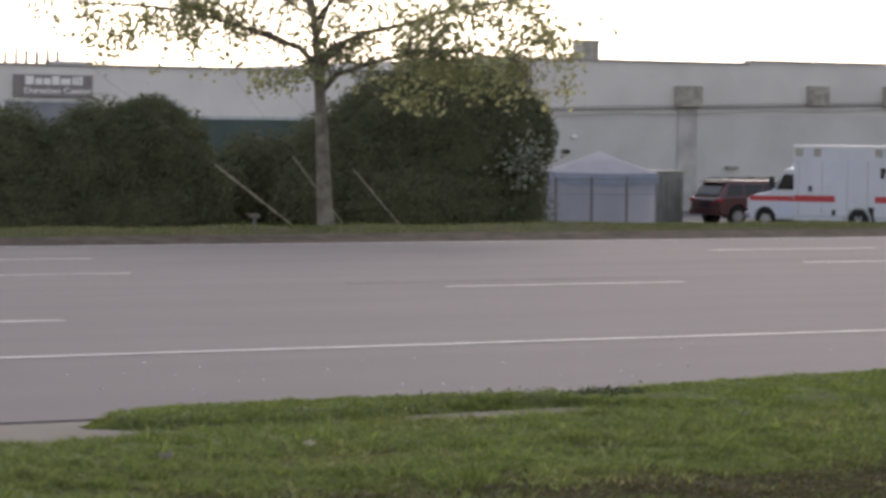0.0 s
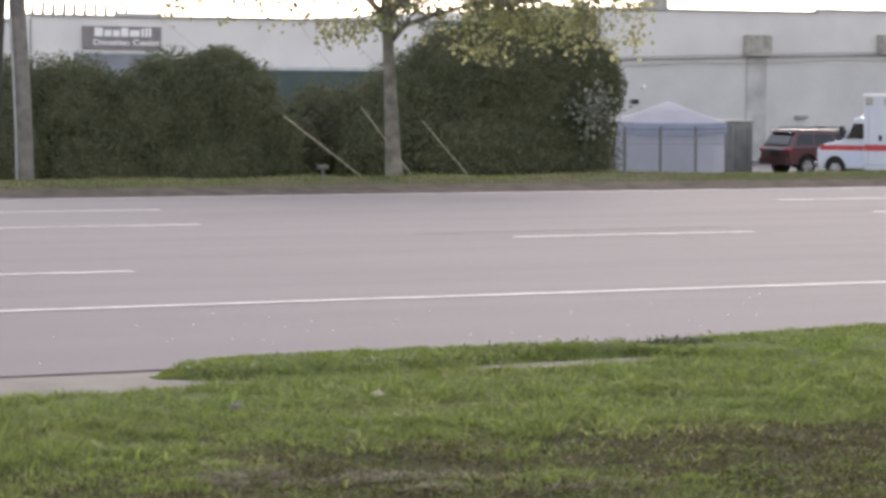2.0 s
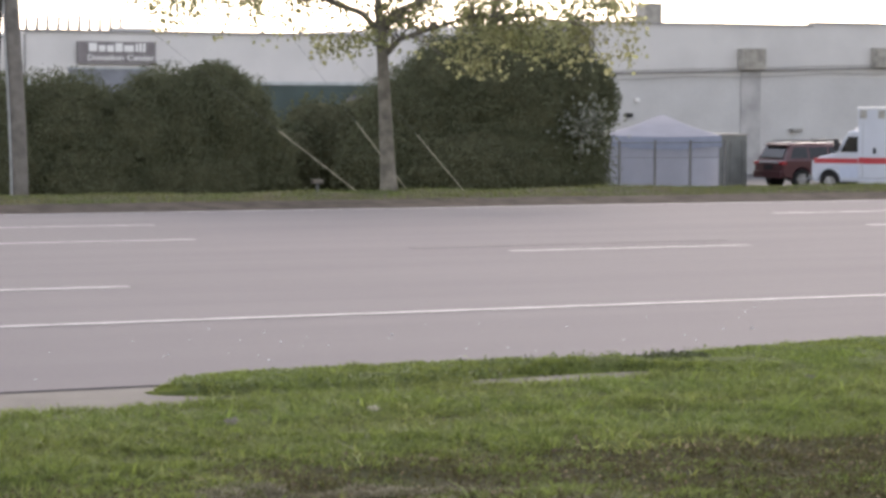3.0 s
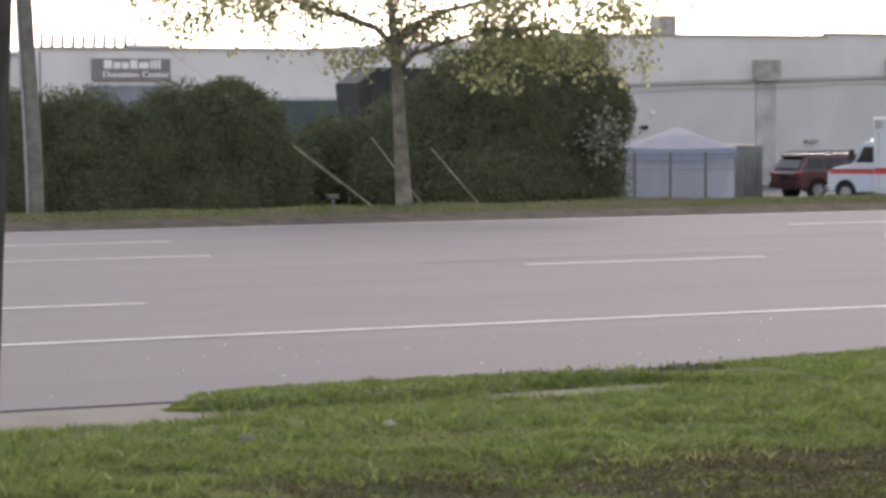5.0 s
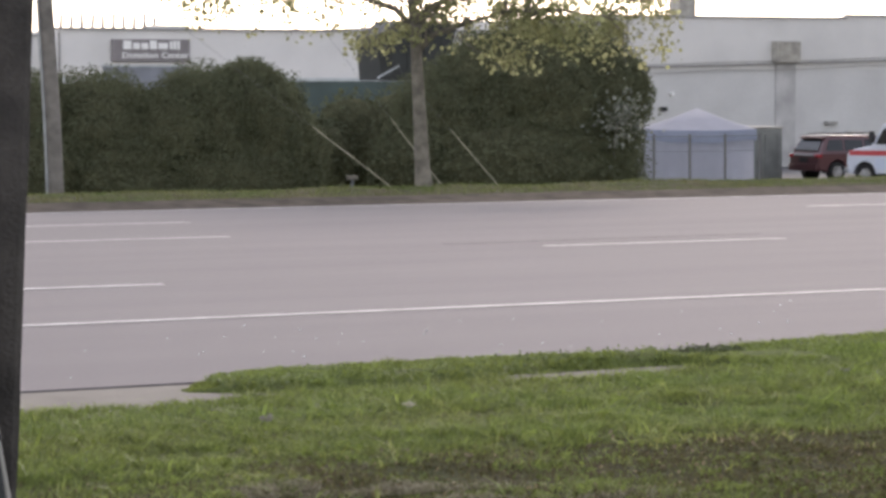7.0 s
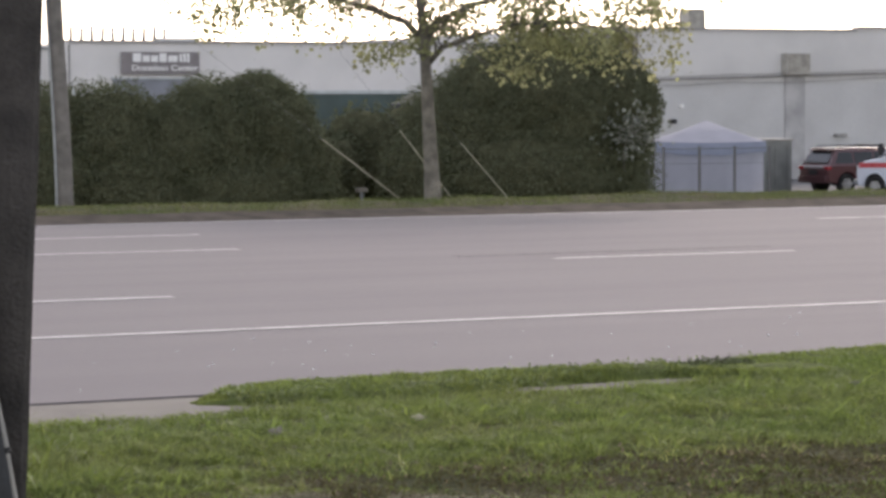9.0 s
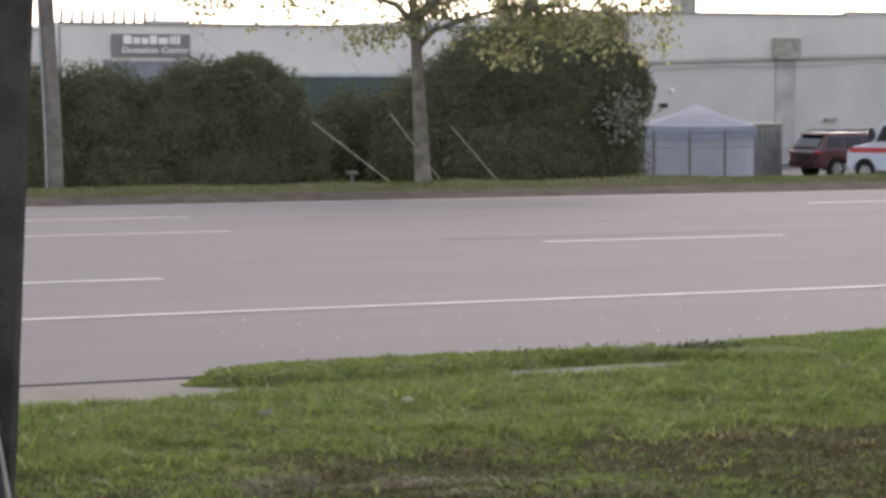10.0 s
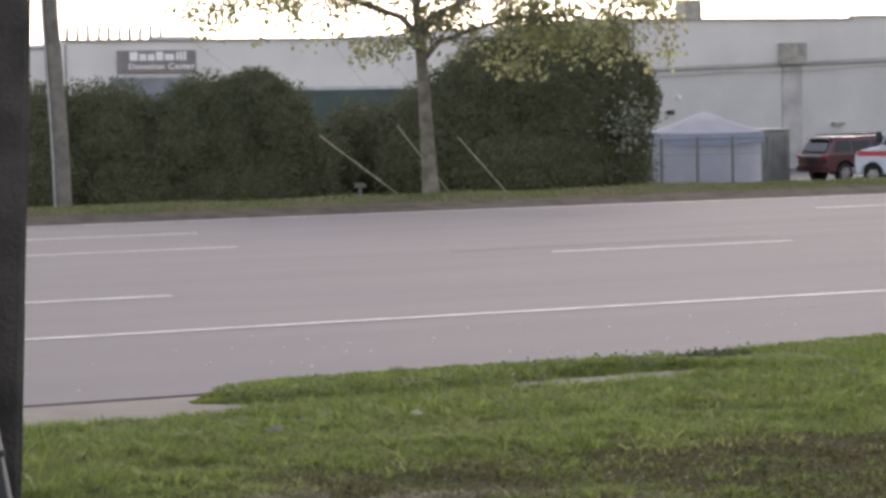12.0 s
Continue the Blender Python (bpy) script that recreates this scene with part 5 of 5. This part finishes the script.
def build_bare_patches():
    for cx, cy, rx, ry in ((4.75, 9.45, 0.5, 0.12), (3.9, 9.75, 0.35, 0.09), (5.6, 9.1, 0.4, 0.12), (6.4, 11.8, 0.35, 0.06), (4.6, 10.35, 0.3, 0.07), (5.5, 10.0, 0.35, 0.08), (3.6, 9.2, 0.4, 0.1)):
        bm = bmesh.new()
        c = bm.verts.new((cx, cy, 0.012 + float(ground_noise([cx], [cy])[0])))
        ring, ring2 = [], []
        for k in range(48):
            a = k * math.tau / 48
            r = 1 + 0.35 * noise.noise((math.cos(a) * 2, math.sin(a) * 2, cx)) + 0.2 * noise.noise((math.cos(a) * 6, math.sin(a) * 6, cx))
            for q, lst, dz in ((0.55, ring, 0.01), (1.0, ring2, -0.004)):
                x, y = cx + rx * r * q * math.cos(a), cy + ry * r * q * math.sin(a)
                lst.append(bm.verts.new((x, y, dz + float(ground_noise([x], [y])[0]))))
        for k in range(48):
            j = (k + 1) % 48
            bm.faces.new((c, ring[k], ring[j]))
            bm.faces.new((ring[k], ring2[k], ring2[j], ring[j]))
        tagged(part("bare_patch", bm, M_BARE, smooth=True), "bare trodden earth patch in the lawn", "bare earth", kind="structure")
    r3 = random.Random(11)
    bm = bmesh.new()
    for _ in range(260):
        y = r3.uniform(8.2, 12.6)
        x = y * r3.uniform(0.25, 0.9)
        s = r3.uniform(0.006, 0.016)
        z = float(ground_noise([x], [y])[0]) + 0.012
        m = Matrix.Translation((x, y, z)) @ Euler((r3.uniform(0, 3), r3.uniform(0, 3), r3.uniform(0, 3))).to_matrix().to_4x4() @ Matrix.Diagonal((s * r3.uniform(1, 2.2), s, s * 0.6, 1))
        bmesh.ops.create_icosphere(bm, subdivisions=1, radius=1, matrix=m)
    tagged(part("grit_and_litter", bm, material("pale_grit", (0.22, 0.18, 0.12), 0.95, vary=0.3, island=0.5, spec=0.0)), "pale grit and leaf litter scattered in the lawn", "grit", kind="stuff")
    n = 4200
    along = rng.uniform(0, 1, n)
    x = 4.35 + 1.45 * along + rng.normal(size=n) * 0.16
    y = 10.3 - 0.62 * along + rng.normal(size=n) * 0.11
    ok = field(x, y, 3.0, 17) > -0.05
    x, y = x[ok], y[ok]
    z = ground_noise(x, y) + 0.006
    tagged(blades("dead_straw", np.stack([x, y, z], 1), rng.uniform(0.012, 0.03, len(x)), rng.uniform(0.004, 0.009, len(x)), M_DEADSTRAW, 3.0), "pale grey dead straw matted on the bare lawn", "straw", kind="stuff")
    n = 5000
    y = np.clip(rng.normal(9.8, 1.1, n), 7.8, 12.9)
    x = y * rng.uniform(0.24, 0.92, n)
    ok = rng.random(n) > lush(x, y) * 0.8
    x, y = x[ok], y[ok]
    at = np.stack([x, y, ground_noise(x, y) + rng.uniform(0.004, 0.015, len(x))], 1)
    tagged(leaves("leaf_litter", at, rng.uniform(0.006, 0.024, len(x)), material("dead_leaf", (0.27, 0.215, 0.13), 0.85, vary=0.3, scale=3, fine=20, island=0.6, bump=0, spec=0.1), droop=0.0),
           "dead brown leaf litter in the worn lawn", "leaf litter", kind="stuff")
    bm = bmesh.new()
    for _ in range(70):
        x, y, s = r3.uniform(4, 16), r3.uniform(14.7, 18), r3.uniform(0.004, 0.01)
        bmesh.ops.create_icosphere(bm, subdivisions=1, radius=1, matrix=Matrix.Translation((x, y, s * 0.4)) @ Matrix.Diagonal((s, s, s * 0.6, 1)))
    tagged(part("road_grit", bm, M_TRIM), "pale crumbs of grit on the road", "grit", kind="stuff")


build_bare_patches()


def build_scrap(x, y, name, mat, label, size):
    """A crumpled bit lying in the grass."""
    bm = bmesh.new()
    made = bmesh.ops.create_grid(bm, x_segments=8, y_segments=8, size=1)
    for v in made["verts"]:
        v.co = Vector((v.co.x * size, v.co.y * size * 0.7, size * (0.5 + 0.6 * noise.noise(v.co * 2.3 + Vector((x, y, 0))))))
    bmesh.ops.solidify(bm, geom=bm.faces[:], thickness=0.003)
    ob = part(name, bm, mat)
    ob.matrix_world = pose(x, y, 0.03 + float(ground_noise([x], [y])[0]), 12, -8, 30)
    tagged(ob, label, "litter")


build_scrap(6.25, 12.6, "paper_scrap", M_GUARD, "crumpled pale scrap lying in the lawn grass", 0.035)
build_scrap(5.33, 12.25, "leaf_clump", M_BARK, "dark curled dead leaf lying in the lawn grass", 0.04)
build_scrap(9.17, 13.0, "leaf_clump", M_BARK, "dark curled dead leaf lying near the turf edge", 0.03)


# ---------------- what moves ----------------
def motions():
    def truck_x(t):
        return 22.03 - 17.45 * (t - 6.2)
    rows = [(t, pose(truck_x(t), 50, -0.77)) for t in (0, 2, 4, 5, 5.5, 6, 6.5, 7, 8, 10, 12)]
    walk(PICKUP, rows)
    walk(LUMBER, rows)
    lift = [(0, 43.80, 0.4, 0), (3.2, 43.70, 0.9, 0), (4.8, 43.35, 2.2, 0), (5.9, 43.35, 2.4, 0), (6.2, 43.35, 2.8, 0), (6.5, 43.35, 3.17, 0),
            (7.0, 43.40, 3.2, 1), (7.3, 43.55, 3.2, 4), (7.7, 44.00, 3.1, 12), (8.5, 44.40, 2.0, 14), (9.3, 44.20, 0.8, 5), (12, 43.90, 0.3, 0)]
    walk(DUMPSTER, [(t, pose(x, 87.6, z, 0, r, 0)) for t, x, z, r in lift])
    arm = [(0, -28), (3.2, -14), (4.8, 14), (5.5, 22), (6.2, 38), (6.5, 44), (7.0, 48), (7.7, 55), (8.5, 30), (9.3, 0), (12, -20)]
    walk(LIFT_ARM, [(t, pose(0.9, 0, 1.5, 0, a, 0)) for t, a in arm])


motions()
